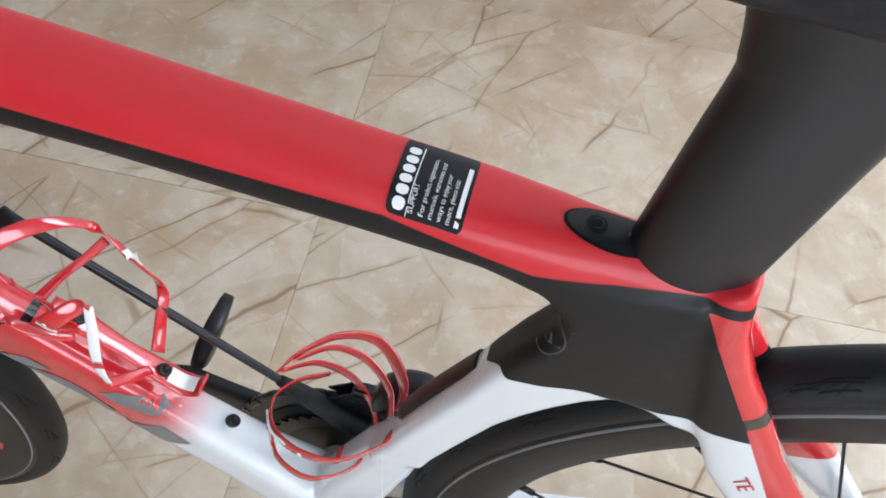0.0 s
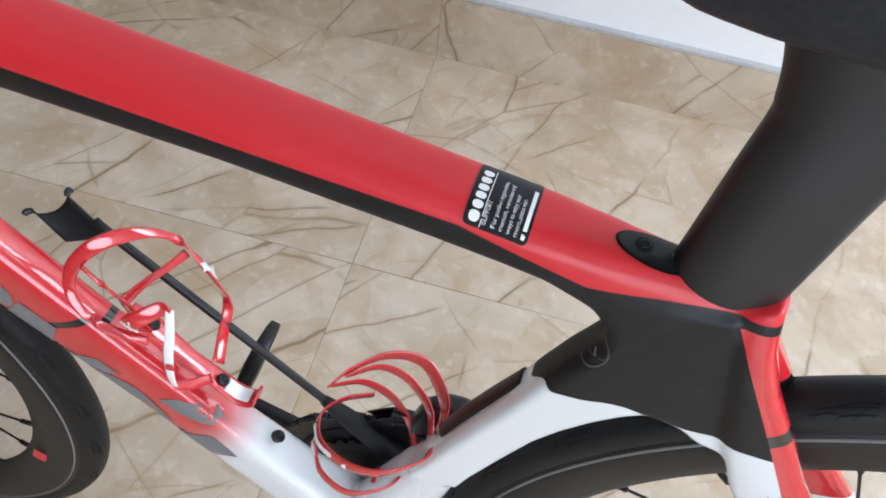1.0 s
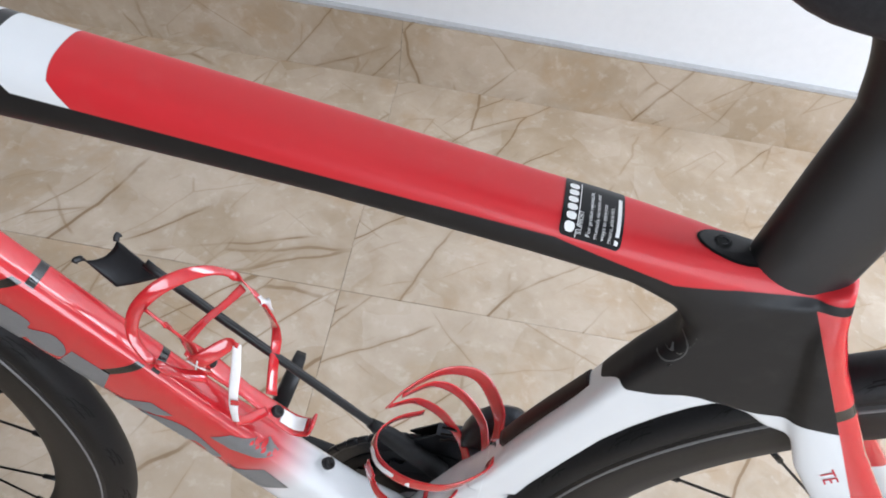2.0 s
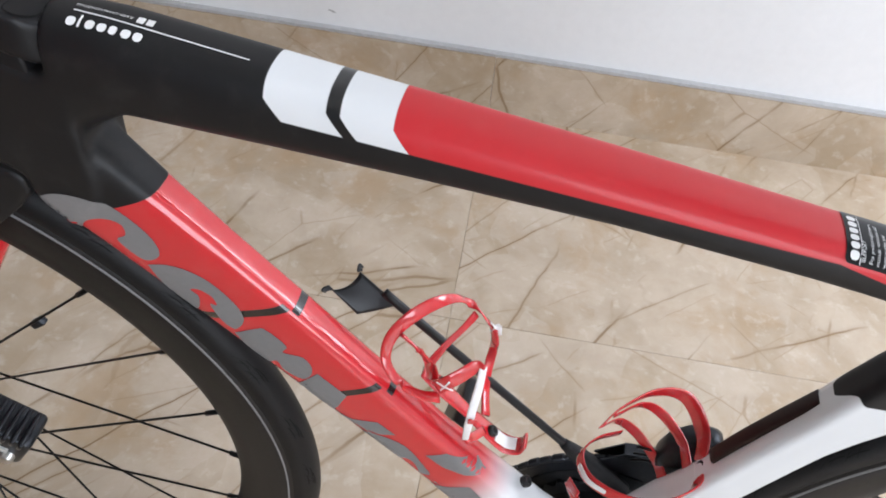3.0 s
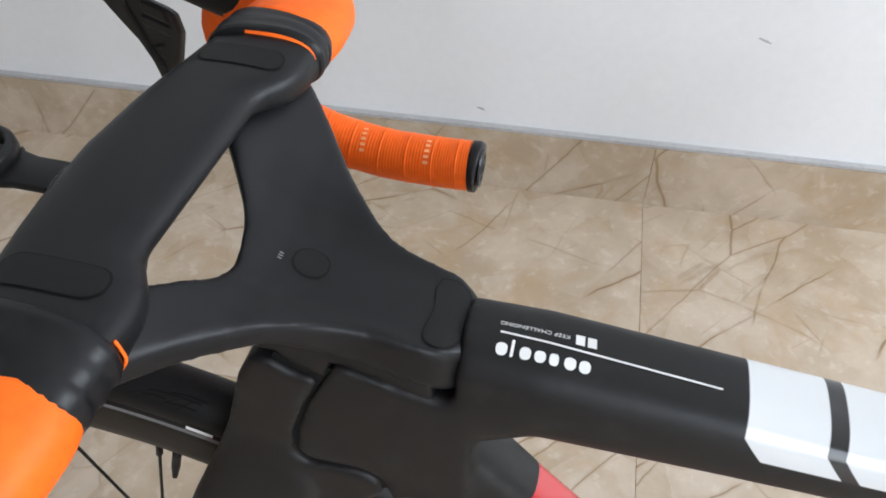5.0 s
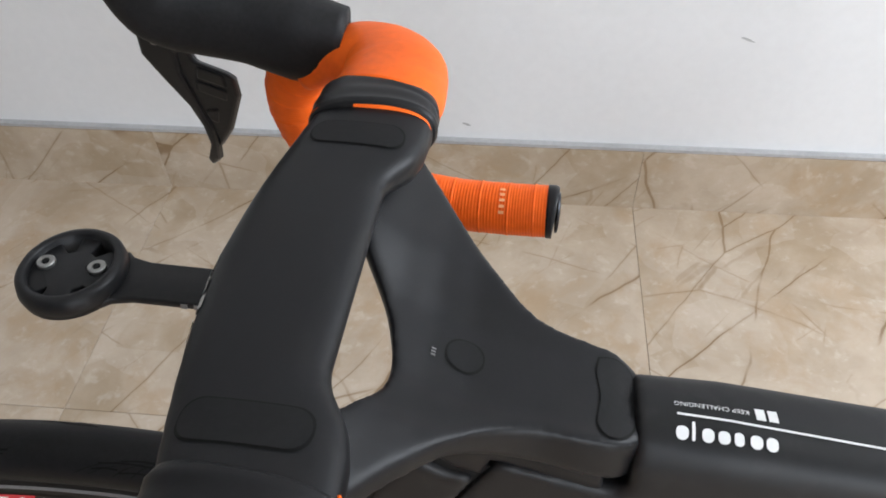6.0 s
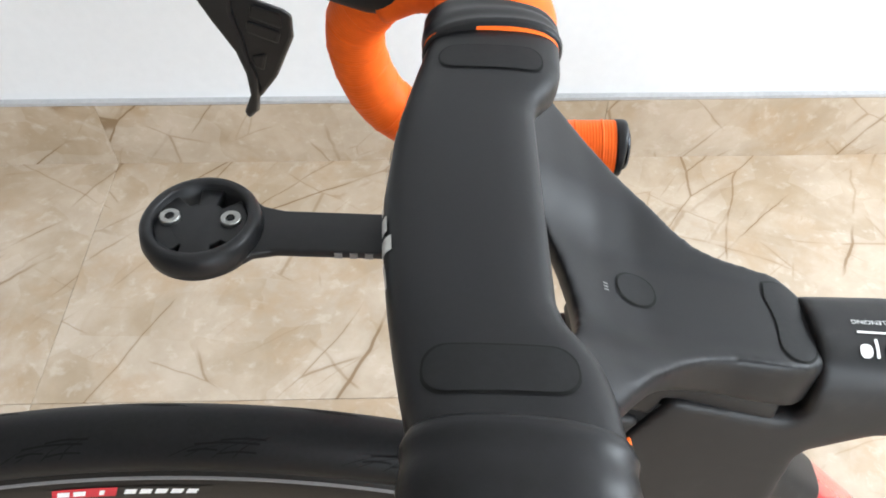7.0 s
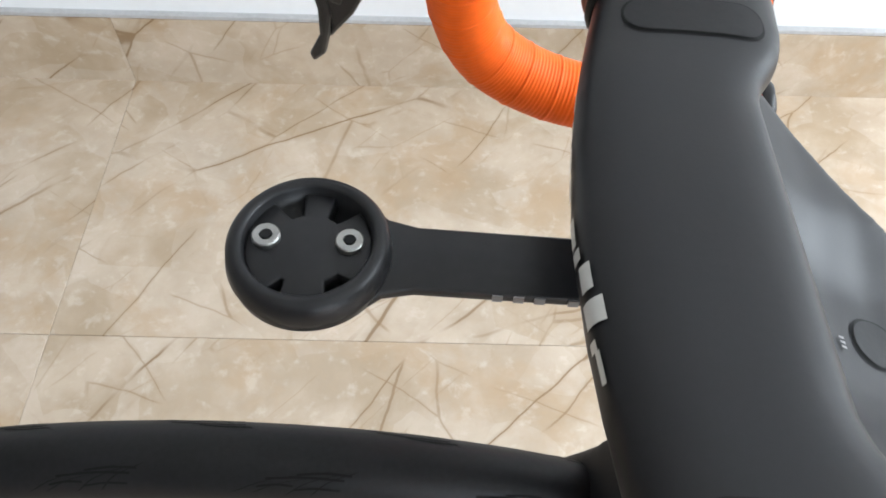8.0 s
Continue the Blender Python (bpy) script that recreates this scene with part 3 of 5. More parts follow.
# prints on the near side of the front rim and a valve
for a0, a1, r0, r1, mat, lab in ((99.6, 94.4, 0.2988, 0.3058, M_REDP, "red block on the rim"), (94.2, 87.2, 0.2988, 0.3058, M_STICKER, "black block on the rim"), (-20, -24, 0.275, 0.288, M_REDP, "red print on the rim"), (71.9, 69.5, 0.3150, 0.3178, M_WHITE, "white print on the tyre wall")):
    bm = bmesh.new()
    n = 8
    vv = -0.0140 if r0 > 0.29 else -0.0118
    for k in range(n):
        q = []
        for rr, aa in ((r0, k), (r1, k), (r1, k + 1), (r0, k + 1)):
            t = radians(a0 + (a1 - a0) * aa / n - (0.7 if rr == r1 and r0 < 0.31 else 0))
            q.append(bm.verts.new((rr * math.cos(t), vv, rr * math.sin(t))))
        bm.faces.new(q)
    part("rim_print", bm, mat, front_wheel, lab)
for a0, a1 in ((99.0, 98.0), (97.7, 96.7), (95.6, 95.2), (93.6, 92.7), (92.4, 91.5), (91.2, 90.3), (90.0, 89.1), (88.8, 88.0)):
    bm = bmesh.new()
    q = []
    for rr, aa in ((0.3003, a0), (0.3041, a0 - 0.4), (0.3041, a1 - 0.4), (0.3003, a1)):
        q.append(bm.verts.new((rr * math.cos(radians(aa)), -0.0142, rr * math.sin(radians(aa)))))
    bm.faces.new(q)
    part("rim_print", bm, M_WHITE, front_wheel, "white plain logo shape")
bm = bmesh.new()
t = radians(73.4)
sweep(bm, [(0.262 * math.cos(t), 0, 0.262 * math.sin(t)), (0.245 * math.cos(t), 0, 0.245 * math.sin(t)), (0.232 * math.cos(t), 0, 0.232 * math.sin(t))], 0.0025, 0.0025, (0, 1, 0), 10, 2, 4, (1, 1, 0.6))
part("valve", bm, M_PLAST, front_wheel, "black capped tyre valve")
bm = bmesh.new()
box(bm, -0.006, 0.006, -0.003, 0.003, -0.003, 0.003)
moved(bm, pose(0.135, 0.004, 0.136, 0, -40, 0))
bevelled(part("spoke_clip", bm, M_DARKMETAL, front_wheel, "small metal clip on a spoke"), 0.001)

# frame: tubes fused into one carbon shell
bm = bmesh.new()
rows = []
for x, top, bot, b in ((-0.3935, 0.7185, 0.655, 0.0255), (-0.36, 0.7145, 0.6695, 0.0252), (-0.28, 0.7015, 0.6618, 0.024), (-0.2, 0.688, 0.6540, 0.0235), (-0.1, 0.6705, 0.6430, 0.0232), (0.0, 0.6525, 0.6278, 0.0228), (0.03, 0.6475, 0.6222, 0.0226), (0.05, 0.6440, 0.6180, 0.0223), (0.064, 0.6415, 0.6115, 0.0219), (0.076, 0.6395, 0.6055, 0.0215), (0.1, 0.6360, 0.575, 0.0208), (0.138, 0.6315, 0.575, 0.0185), (0.148, 0.6320, 0.585, 0.0155), (0.1535, 0.6330, 0.60, 0.011)):
    rows.append(((x, 0, (top + bot) / 2), Vector((0, 0, (top - bot) / 2)), Vector((0, b, 0)), 2.9))
loft(bm, rows, 40)
loft(bm, side_stations(((-0.408, 0.632, 0.030, 0.0208, -0.003), (-0.374, 0.599, 0.0295, 0.0175, -0.003), (-0.34, 0.566, 0.0290, 0.0160, -0.003), (-0.295, 0.523, 0.0280, 0.0158, -0.003), (-0.192, 0.4240, 0.0240, 0.0165, -0.003), (-0.1, 0.334, 0.0250, 0.0215, -0.001), (-0.05, 0.288, 0.029, 0.028, 0.0), (-0.02, 0.265, 0.03, 0.028, 0.0)), 4.2), 40)
prism(bm, [(-0.4430, 0.7045), (-0.4500, 0.694), (-0.4600, 0.678), (-0.4680, 0.661), (-0.4710, 0.6435), (-0.4645, 0.6390), (-0.4385, 0.6365), (-0.4285, 0.631), (-0.4270, 0.619), (-0.410, 0.60), (-0.388, 0.62), (-0.386, 0.66), (-0.389, 0.696), (-0.398, 0.6910)], -0.0255, 0.0255)
# seat tube hugging the wheel
loft(bm, side_stations(((-0.035, 0.275, 0.03, 0.03), (-0.012, 0.34, 0.025, 0.024), (0.010, 0.392, 0.021, 0.021), (0.020, 0.418, 0.0165, 0.0175, -0.003), (0.026, 0.432, 0.012, 0.014, -0.0055)), 2.8), 40)
soft_prism(bm, [(-0.002, 0.412), (0.0075, 0.431), (0.0165, 0.4500), (0.0265, 0.4710), (0.0380, 0.4940), (0.0505, 0.5175), (0.0605, 0.5400), (0.0715, 0.5620), (0.0815, 0.5785), (0.0860, 0.5880), (0.0855, 0.6000), (0.090, 0.620), (0.136, 0.626), (0.146, 0.610), (0.155, 0.582), (0.166, 0.556), (0.174, 0.545), (0.168, 0.528), (0.152, 0.5305), (0.139, 0.5390), (0.1225, 0.5430), (0.113, 0.5365), (0.100, 0.5245), (0.0875, 0.5105), (0.075, 0.4930), (0.0625, 0.4685), (0.0535, 0.4500), (0.044, 0.430), (0.037, 0.412)], 0.0165, 0.0040, 0.007, -0.0040)
for sgn in (-1, 1):
    loft(bm, side_stations(((0.143, 0.630, 0.0085, 0.0095, sgn * 0.009), (0.1495, 0.607, 0.0090, 0.0100, sgn * 0.0140), (0.1612, 0.581, 0.0110, 0.0095, sgn * 0.0165), (0.1758, 0.551, 0.0168, 0.0090, sgn * 0.0188), (0.1945, 0.521, 0.0185, 0.0085, sgn * 0.0240), (0.2190, 0.493, 0.0180, 0.0080, sgn * 0.0295), (0.272, 0.436, 0.016, 0.008, sgn * 0.0415), (0.338, 0.357, 0.012, 0.008, sgn * 0.058), (0.393, 0.290, 0.014, 0.008, sgn * 0.066)), 2.8), 28)
    loft(bm, side_stations(((-0.03, 0.268, 0.024, 0.009, sgn * 0.026), (0.08, 0.277, 0.019, 0.008, sgn * 0.027), (0.2, 0.284, 0.014, 0.008, sgn * 0.042), (0.393, 0.289, 0.013, 0.008, sgn * 0.066)), 2.6), 24)
sweep(bm, [(-0.035, -0.043, 0.272), (-0.035, 0, 0.272), (-0.035, 0.043, 0.272)], 0.025, 0.025, (1, 0, 0), 24)
frame_ob = fused(part("frame", bm, M_FRAME, bike, "carbon frame in matt black, gloss red and white"), 0.0021, 7)

# fork with its outside steerer
bm = bmesh.new()
prism(bm, [(-0.481, 0.7045), (-0.473, 0.7045), (-0.464, 0.6980), (-0.4518, 0.6945), (-0.4618, 0.677), (-0.4697, 0.660), (-0.4728, 0.642), (-0.4660, 0.6365), (-0.4395, 0.6340), (-0.4313, 0.629), (-0.4302, 0.619), (-0.440, 0.609), (-0.452, 0.600), (-0.465, 0.590), (-0.521, 0.586), (-0.533, 0.600), (-0.5220, 0.622), (-0.5025, 0.659), (-0.4900, 0.691)], -0.0262, 0.0262)
for sgn in (-1, 1):
    loft(bm, side_stations(((-0.4870, 0.655, 0.014, 0.009, sgn * 0.0165), (-0.4910, 0.625, 0.0275, 0.0085, sgn * 0.0225), (-0.5030, 0.592, 0.0330, 0.009, sgn * 0.0290), (-0.5370, 0.54, 0.0270, 0.009, sgn * 0.0320), (-0.5710, 0.487, 0.0215, 0.0088, sgn * 0.037), (-0.6050, 0.43, 0.0190, 0.0085, sgn * 0.046), (-0.6350, 0.380, 0.0170, 0.0085, sgn * 0.055), (-0.6560, 0.345, 0.0160, 0.0085, sgn * 0.061), (-0.6660, 0.328, 0.012, 0.008, sgn * 0.062)), 3.4), 32)
fork = fused(part("fork", bm, M_FORK, bike, "bladed carbon fork, black crown with white and red blades"), 0.0021, 5)
fork.matrix_local = STEER
# added filler, near-black in place of the shade within the head gap
bm = bmesh.new()
prism(bm, [(-0.470, 0.706), (-0.478, 0.69), (-0.482, 0.665), (-0.475, 0.63), (-0.44, 0.62), (-0.42, 0.625), (-0.40, 0.65), (-0.40, 0.690)], -0.0225, 0.0225)
part("head_gap_fill", bm, M_SEAMSHADE, bike, "near-black filler for the shade inside the head joint", False)

# stem: one V of carbon on a thin spacer
near_edge = [(-0.3885, -0.006), (-0.3928, -0.0150), (-0.4025, -0.0216), (-0.418, -0.0236), (-0.432, -0.0240), (-0.449, -0.0292), (-0.4628, -0.0392), (-0.4775, -0.0540), (-0.4890, -0.0690), (-0.4965, -0.083)]
far_edge = [(-0.4950, 0.094), (-0.4862, 0.0845), (-0.4755, 0.0715), (-0.4615, 0.0525), (-0.4480, 0.0375), (-0.4350, 0.0280), (-0.418, 0.0238), (-0.4025, 0.0216), (-0.3928, 0.0150), (-0.3885, 0.006)]
crotch = [(-0.522, -0.083), (-0.5180, -0.068), (-0.5035, -0.0510), (-0.4938, -0.0365), (-0.4888, -0.0245), (-0.4880, -0.0120), (-0.4905, 0.0), (-0.4950, 0.0125), (-0.5035, 0.0255), (-0.5165, 0.044), (-0.522, 0.064), (-0.522, 0.092)]
smooth_line = lambda pts: [(p.x, p.y) for p in catmull([(x, y, 0) for x, y in pts], 4)]
bm = bmesh.new()
slab(bm, smooth_line(near_edge) + smooth_line(crotch) + smooth_line(far_edge), 0.0, 1.0)
for i in range(1, 44):
    bmesh.ops.bisect_plane(bm, geom=bm.verts[:] + bm.edges[:] + bm.faces[:], plane_co=(-0.390 - 0.0029 * i, 0, 0), plane_no=(1, 0, 0))
for i in range(-12, 13):
    bmesh.ops.bisect_plane(bm, geom=bm.verts[:] + bm.edges[:] + bm.faces[:], plane_co=(0, 0.0079 * i + 0.0001, 0), plane_no=(0, 1, 0))


def along(x, table):
    for (x0, z0), (x1, z1) in zip(table, table[1:]):
        if x1 <= x <= x0:
            return z0 + (z1 - z0) * (x - x0) / (x1 - x0)
    return table[0][1] if x > table[0][0] else table[-1][1]


STEM_TOP = ((-0.3885, 0.7160), (-0.393, 0.7212), (-0.4025, 0.7242), (-0.4165, 0.7268), (-0.44, 0.7305), (-0.46, 0.7340), (-0.475, 0.7390), (-0.49, 0.7470), (-0.503, 0.7560), (-0.52, 0.7635))
STEM_LOW = ((-0.3885, 0.7010), (-0.400, 0.6985), (-0.421, 0.7030), (-0.439, 0.7085), (-0.457, 0.7130), (-0.468, 0.7190), (-0.49, 0.7370), (-0.52, 0.7560))
for p in bm.verts:
    rise = min(max((abs(p.co.y) - 0.014) / 0.03, 0), 1)
    rise = rise * rise * (3 - 2 * rise)
    lo, hi = along(p.co.x, STEM_LOW), along(p.co.x, STEM_TOP)
    p.co.z = lo + (hi - 0.0025 - lo) * rise if p.co.z < 0.5 else hi + 0.0085 * rise
stem = fused(part("stem", bm, M_MATT, bike, "matt black V-shaped carbon stem", form=BAR_FORM), 0.0011, 45)
bm = bmesh.new()
prism(bm, [(-0.477, 0.7205), (-0.466, 0.7260), (-0.457, 0.7215), (-0.439, 0.7160), (-0.421, 0.7105), (-0.408, 0.7065), (-0.4050, 0.7045), (-0.4040, 0.6940), (-0.411, 0.6950), (-0.426, 0.6995), (-0.4425, 0.7045), (-0.4485, 0.7050), (-0.4510, 0.6952), (-0.464, 0.6988), (-0.473, 0.7053), (-0.482, 0.7053)], -0.0212, 0.0206)
bevelled(part("spacer", bm, M_MATT, bike, "thin black spacer under the stem", form=BAR_FORM), 0.002, 3)

# handlebar top
bm = bmesh.new()
st = []
rear_edge = ((0.0, -0.5000), (0.042, -0.5000), (0.049, -0.4980), (0.055, -0.4940), (0.061, -0.4905), (0.07, -0.4880), (0.094, -0.4865))
for v in (-0.092, -0.086, -0.078, -0.07, -0.061, -0.055, -0.049, -0.042, -0.028, 0, 0.028, 0.042, 0.049, 0.055, 0.061, 0.07, 0.078, 0.086, 0.092):
    back = along(-abs(v), [(-a_, r_) for a_, r_ in rear_edge])
    front_ = -0.5507 + 0.0120 * (abs(v) / 0.086) ** 1.7
    st.append((((back + front_) / 2, v, 0.7705), ((back - front_) / 2, 0, 0), (0, 0, 0.0092 + 0.003 * (abs(v) / 0.092) ** 4), 3.0))
loft(bm, st, 40)
for p in bm.verts:
    if p.co.z < 0.7705:
        thin = min(max((p.co.x + 0.535) / 0.035, 0), 1) * min(max((0.062 - abs(p.co.y)) / 0.02, 0), 1)
        p.co.z += (0.7705 - p.co.z) * 0.75 * thin
bar = fused(part("handlebar", bm, M_MATT, bike, "matt black flat-topped carbon handlebar", form=BAR_FORM), 0.0019, 3)


def cover(outline, target, label):
    cx = sum(p[0] for p in outline) / len(outline)
    cy = sum(p[1] for p in outline) / len(outline)
    grow = lambda g: [(cx + (x - cx) * (1 + g / abs(x - cx + 1e-9) if abs(x - cx) > g else 1.05), cy + (y - cy) * (1 + g / abs(y - cy + 1e-9) if abs(y - cy) > g else 1.05)) for x, y in outline]
    laid("cover_seam", poly_top(grow(0.0007)), M_SEAMSHADE, target, target, "down", 0.0002, "", 0.003)
    laid("bolt_cover", poly_top(outline), M_COVER, target, target, "down", 0.0005, label, 0.003)


cover(rounded(-0.5362, -0.4985, -0.0746, -0.0612, 0.0062), bar, "rounded black rubber bolt cover")
cover(rounded(-0.5340, -0.4965, 0.0612, 0.0742, 0.0062), bar, "rounded black rubber bolt cover")
cover(rounded(-0.4708, -0.4570, -0.0054, 0.0084, 0.0068, 8), stem, "round black rubber plug")
cover(smooth_line([(-0.4115, 0.0155), (-0.4052, 0.0165), (-0.3995, 0.0125), (-0.3975, 0.0), (-0.3995, -0.0125), (-0.4050, -0.0185), (-0.4105, -0.0185), (-0.4130, -0.0130), (-0.4115, -0.0015), (-0.4130, 0.0090)]), stem, "curved black rubber bolt cover")
bm = merged(*[poly_top([(-0.4765, y), (-0.4748, y), (-0.4748, y + 0.0007), (-0.4765, y + 0.0007)]) for y in (-0.003, -0.0016, -0.0002)])
laid("torque_print", bm, M_GREY, stem, stem, "down", 0.0005, "tiny white print")
for v0, v1, t0, t1 in ((0.045, 0.038, 0, 4), (0.035, 0.028, 0, 3), (0.025, 0.018, 0, 4), (0.015, 0.008, 0, 3), (0.002, -0.0055, 0, 8), (-0.0068, -0.0100, 0, 13), (-0.0118, -0.0182, 6, 25), (-0.0205, -0.0262, 3, 33), (-0.0290, -0.0315, 2, 13), (-0.0315, -0.0385, 8, 16)):
    bm = bmesh.new()
    rows = []
    for i in range(7):
        t = radians(t0 + (t1 - t0) * i / 6)
        row = []
        for vv in (v0, v1):
            fx = -0.5507 + 0.0120 * (abs(vv) / 0.086) ** 1.7
            half = (-0.5 - fx) / 2
            row.append(bm.verts.new((fx + half - (half + 0.0001) * math.cos(t) ** (2 / 3), vv, 0.7705 + 0.0096 * math.sin(t) ** (2 / 3))))
        rows.append(row)
    for p, q in zip(rows, rows[1:]):
        bm.faces.new((p[0], p[1], q[1], q[0]))
    part("front_print", bm, M_SILVER, bar, "worn silver print")


def half_bar(sgn):
    f = lambda p: (p[0], sgn * p[1], p[2])
    bm = bmesh.new()
    sweep(bm, [f((-0.5131, 0.0848 if sgn > 0 else 0.0830, 0.7705)), f((-0.5135, 0.0900, 0.7705)), f((-0.5138, 0.0985 if sgn > 0 else 0.1000, 0.7700)), f((-0.5130, 0.1065 if sgn > 0 else 0.1100, 0.7695))], 0.0274, 0.0142, (1, 0, 0), 36, 2.4, 6, (0.985, 1.03, 1.0, 1.025, 1.0, 1.02, 0.97))
    part("tape_collar", bm, M_GLOSSTAPE, bar, "glossy black finishing tape")
    bm = bmesh.new()
    if sgn < 0:
        sweep(bm, [(-0.4880, -0.0828, 0.7760), (-0.4869, -0.0828, 0.7725), (-0.4866, -0.0828, 0.7680), (-0.491, -0.0828, 0.7610)], 0.0006, 0.0006, (0, 1, 0), 8)
    else:
        sweep(bm, [f((-0.5141, 0.0841, 0.7708)), f((-0.5141, 0.0850, 0.7708))], 0.0268, 0.0124, (1, 0, 0), 36, 2.8, 2)
    part("tape_edge", bm, M_TAPE, bar, "thin edge of orange tape")
    bm = bmesh.new()
    sweep(bm, [f(p) for p in ((-0.5128, 0.1035 if sgn > 0 else 0.1070, 0.7695), (-0.5110, 0.1190, 0.7690), (-0.5132, 0.1377, 0.7680), (-0.5239, 0.1522, 0.7670), (-0.5424, 0.1586, 0.7646), (-0.5611, 0.1618, 0.7552))], 0.0150, 0.0260, (0, 0, 1), 32, 2.2, 8, (1, 1.01, 0.985, 0.98, 0.93, 0.87, 0.80, 0.72, 0.68))
    part("top_tape", bm, M_TAPE, bar, "orange wrapped handlebar tape")
    bm = bmesh.new()
    sweep(bm, [f(p) for p in ((-0.5620, 0.1620, 0.7600), (-0.5765, 0.1715, 0.7384), (-0.5765, 0.1805, 0.7110), (-0.5630, 0.1870, 0.6820), (-0.5330, 0.1890, 0.6640), (-0.4930, 0.1875, 0.6575), (-0.4570, 0.1850, 0.6585), (-0.4258, 0.1832, 0.6610))], 0.0152, 0.0152, (0, 1, 0), 28, 2, 70, [1.0 + 0.014 * (i % 4 in (0, 1)) + (0.022 if i % 36 < 3 else 0.0) for i in range(491)])
    part("drop_tape", bm, M_TAPE, bar, "orange ribbed tape on the drop")
    for xc, vc, wc in ((-0.4990, 0.1878, 0.6580), (-0.4560, 0.1849, 0.6586)):
        for k in range(5):
            t = radians(98 + 13 * k) if sgn > 0 else radians(82 - 13 * k)
            bm = bmesh.new()
            n_ = Vector((0, math.cos(t), math.sin(t)))
            s_ = Vector((0, -math.sin(t), math.cos(t)))
            c_ = Vector(f((xc, vc, wc))) + n_ * 0.01575
            q = [bm.verts.new(c_ + Vector((dx, 0, 0)) + s_ * ds) for dx, ds in ((-0.0016, -0.0009), (0.0016, -0.0009), (0.0016, 0.0009), (-0.0016, 0.0009))]
            bm.faces.new(q)
            part("tape_print", bm, M_TAPEPRINT, bar, "pale print on the tape", False)
    bm = bmesh.new()
    sweep(bm, [f((-0.4273, 0.1833, 0.6608)), f((-0.4233, 0.1831, 0.6611)), f((-0.4220, 0.1830, 0.6611))], 0.0158, 0.0158, (0, 1, 0), 28, 2, 3, (1, 1, 0.92))
    plug = part("bar_plug", bm, M_PLAST, bar, "black bar end plug")
    bm = bmesh.new()
    lathe(bm, [(0.0, 0.0004), (0.0022, 0.0004), (0.0028, 0.0016), (0.0050, 0.0016), (0.0056, 0.0004), (0.0085, 0.0004), (0.0092, 0.0014), (0.0118, 0.0014), (0.0124, 0.0)], 28)
    moved(bm, Matrix.Translation(f((-0.4215, 0.1830, 0.6611))) @ Matrix.Rotation(radians(-90), 4, "Z"))
    part("plug_cap", bm, M_DARKMETAL, plug, "ridged cap of the bar plug")
    bm = bmesh.new()
    sweep(bm, [f(p) for p in ((-0.5420, 0.1568, 0.7693), (-0.5700, 0.1564, 0.7730), (-0.5993, 0.1559, 0.7785), (-0.6277, 0.1545, 0.7850), (-0.6413, 0.1515, 0.7990), (-0.6438, 0.1460, 0.8239))], 0.0160, 0.0208, (0, 1, 0), 28, 2.5, 8, (0.85, 1.0, 0.88, 0.95, 1.08, 0.95, 0.5))
    part("brake_hood", bm, M_HOOD, bar, "textured black rubber brake hood")
    # lever parts: places along the bar and down the lever's slanting plane
    for nm, outline, off, thick, lab in (
        ("brake_lever", ((-0.6500, -0.18), (-0.6514, -0.053), (-0.6550, 0.106), (-0.6499, 0.286), (-0.6429, 0.501), (-0.6412, 0.675), (-0.6426, 0.851), (-0.6498, 1.007), (-0.6482, 1.069), (-0.6418, 1.000), (-0.6380, 0.848), (-0.6352, 0.705), (-0.6367, 0.575), (-0.6368, 0.407), (-0.6379, 0.225), (-0.6350, 0.081), (-0.6250, 0.02), (-0.6200, -0.18)), 0.0, 0.005, "black brake lever blade"),
        ("shift_paddle", ((-0.6389, 0.02), (-0.6300, -0.03), (-0.6279, 0.133), (-0.6134, 0.201), (-0.6094, 0.238), (-0.6110, 0.389), (-0.6254, 0.698), (-0.6383, 0.880), (-0.6365, 0.773), (-0.6390, 0.575), (-0.6390, 0.305)), -0.002, 0.004, "black faceted shift paddle"),
        ("shift_button", ((-0.6324, 0.274), (-0.6155, 0.354), (-0.6188, 0.439), (-0.6344, 0.363)), -0.0005, 0.004, "black ridged shift button"),
        ("shift_button", ((-0.6281, 0.168), (-0.6138, 0.225), (-0.6146, 0.332), (-0.6311, 0.261)), 0.0, 0.0035, "black ridged shift button"),
        ("paddle_spring", ((-0.6360, 0.533), (-0.6258, 0.507), (-0.6305, 0.647), (-0.6354, 0.617)), 0.0, 0.0035, "small black spring housing")):
        bm = bmesh.new()
        slab(bm, outline, -thick, thick)
        for p in bm.verts:
            out = off + p.co.z
            p.co = Vector(f((p.co.x, 0.1594 + 0.0400 * p.co.y - 0.92 * out, 0.7632 - 0.0974 * p.co.y + 0.38 * out)))
        bevelled(part(nm, bm, M_PLAST, bar, lab, False), 0.0016, 2)
    bm = bmesh.new()
    lathe(bm, [(0.0, -0.0009), (0.0020, -0.0006), (0.0022, 0.001)], 16)
    moved(bm, pose(-0.6423, sgn * 0.1535, 0.7655) @ pose(0, 0, 0, 0 if sgn > 0 else 180, 0, 0) @ pose(0, 0, 0, -25, 0, 0))
    part("pivot_bolt", bm, M_SCREW, bar, "small steel pivot bolt")


half_bar(1)
half_bar(-1)

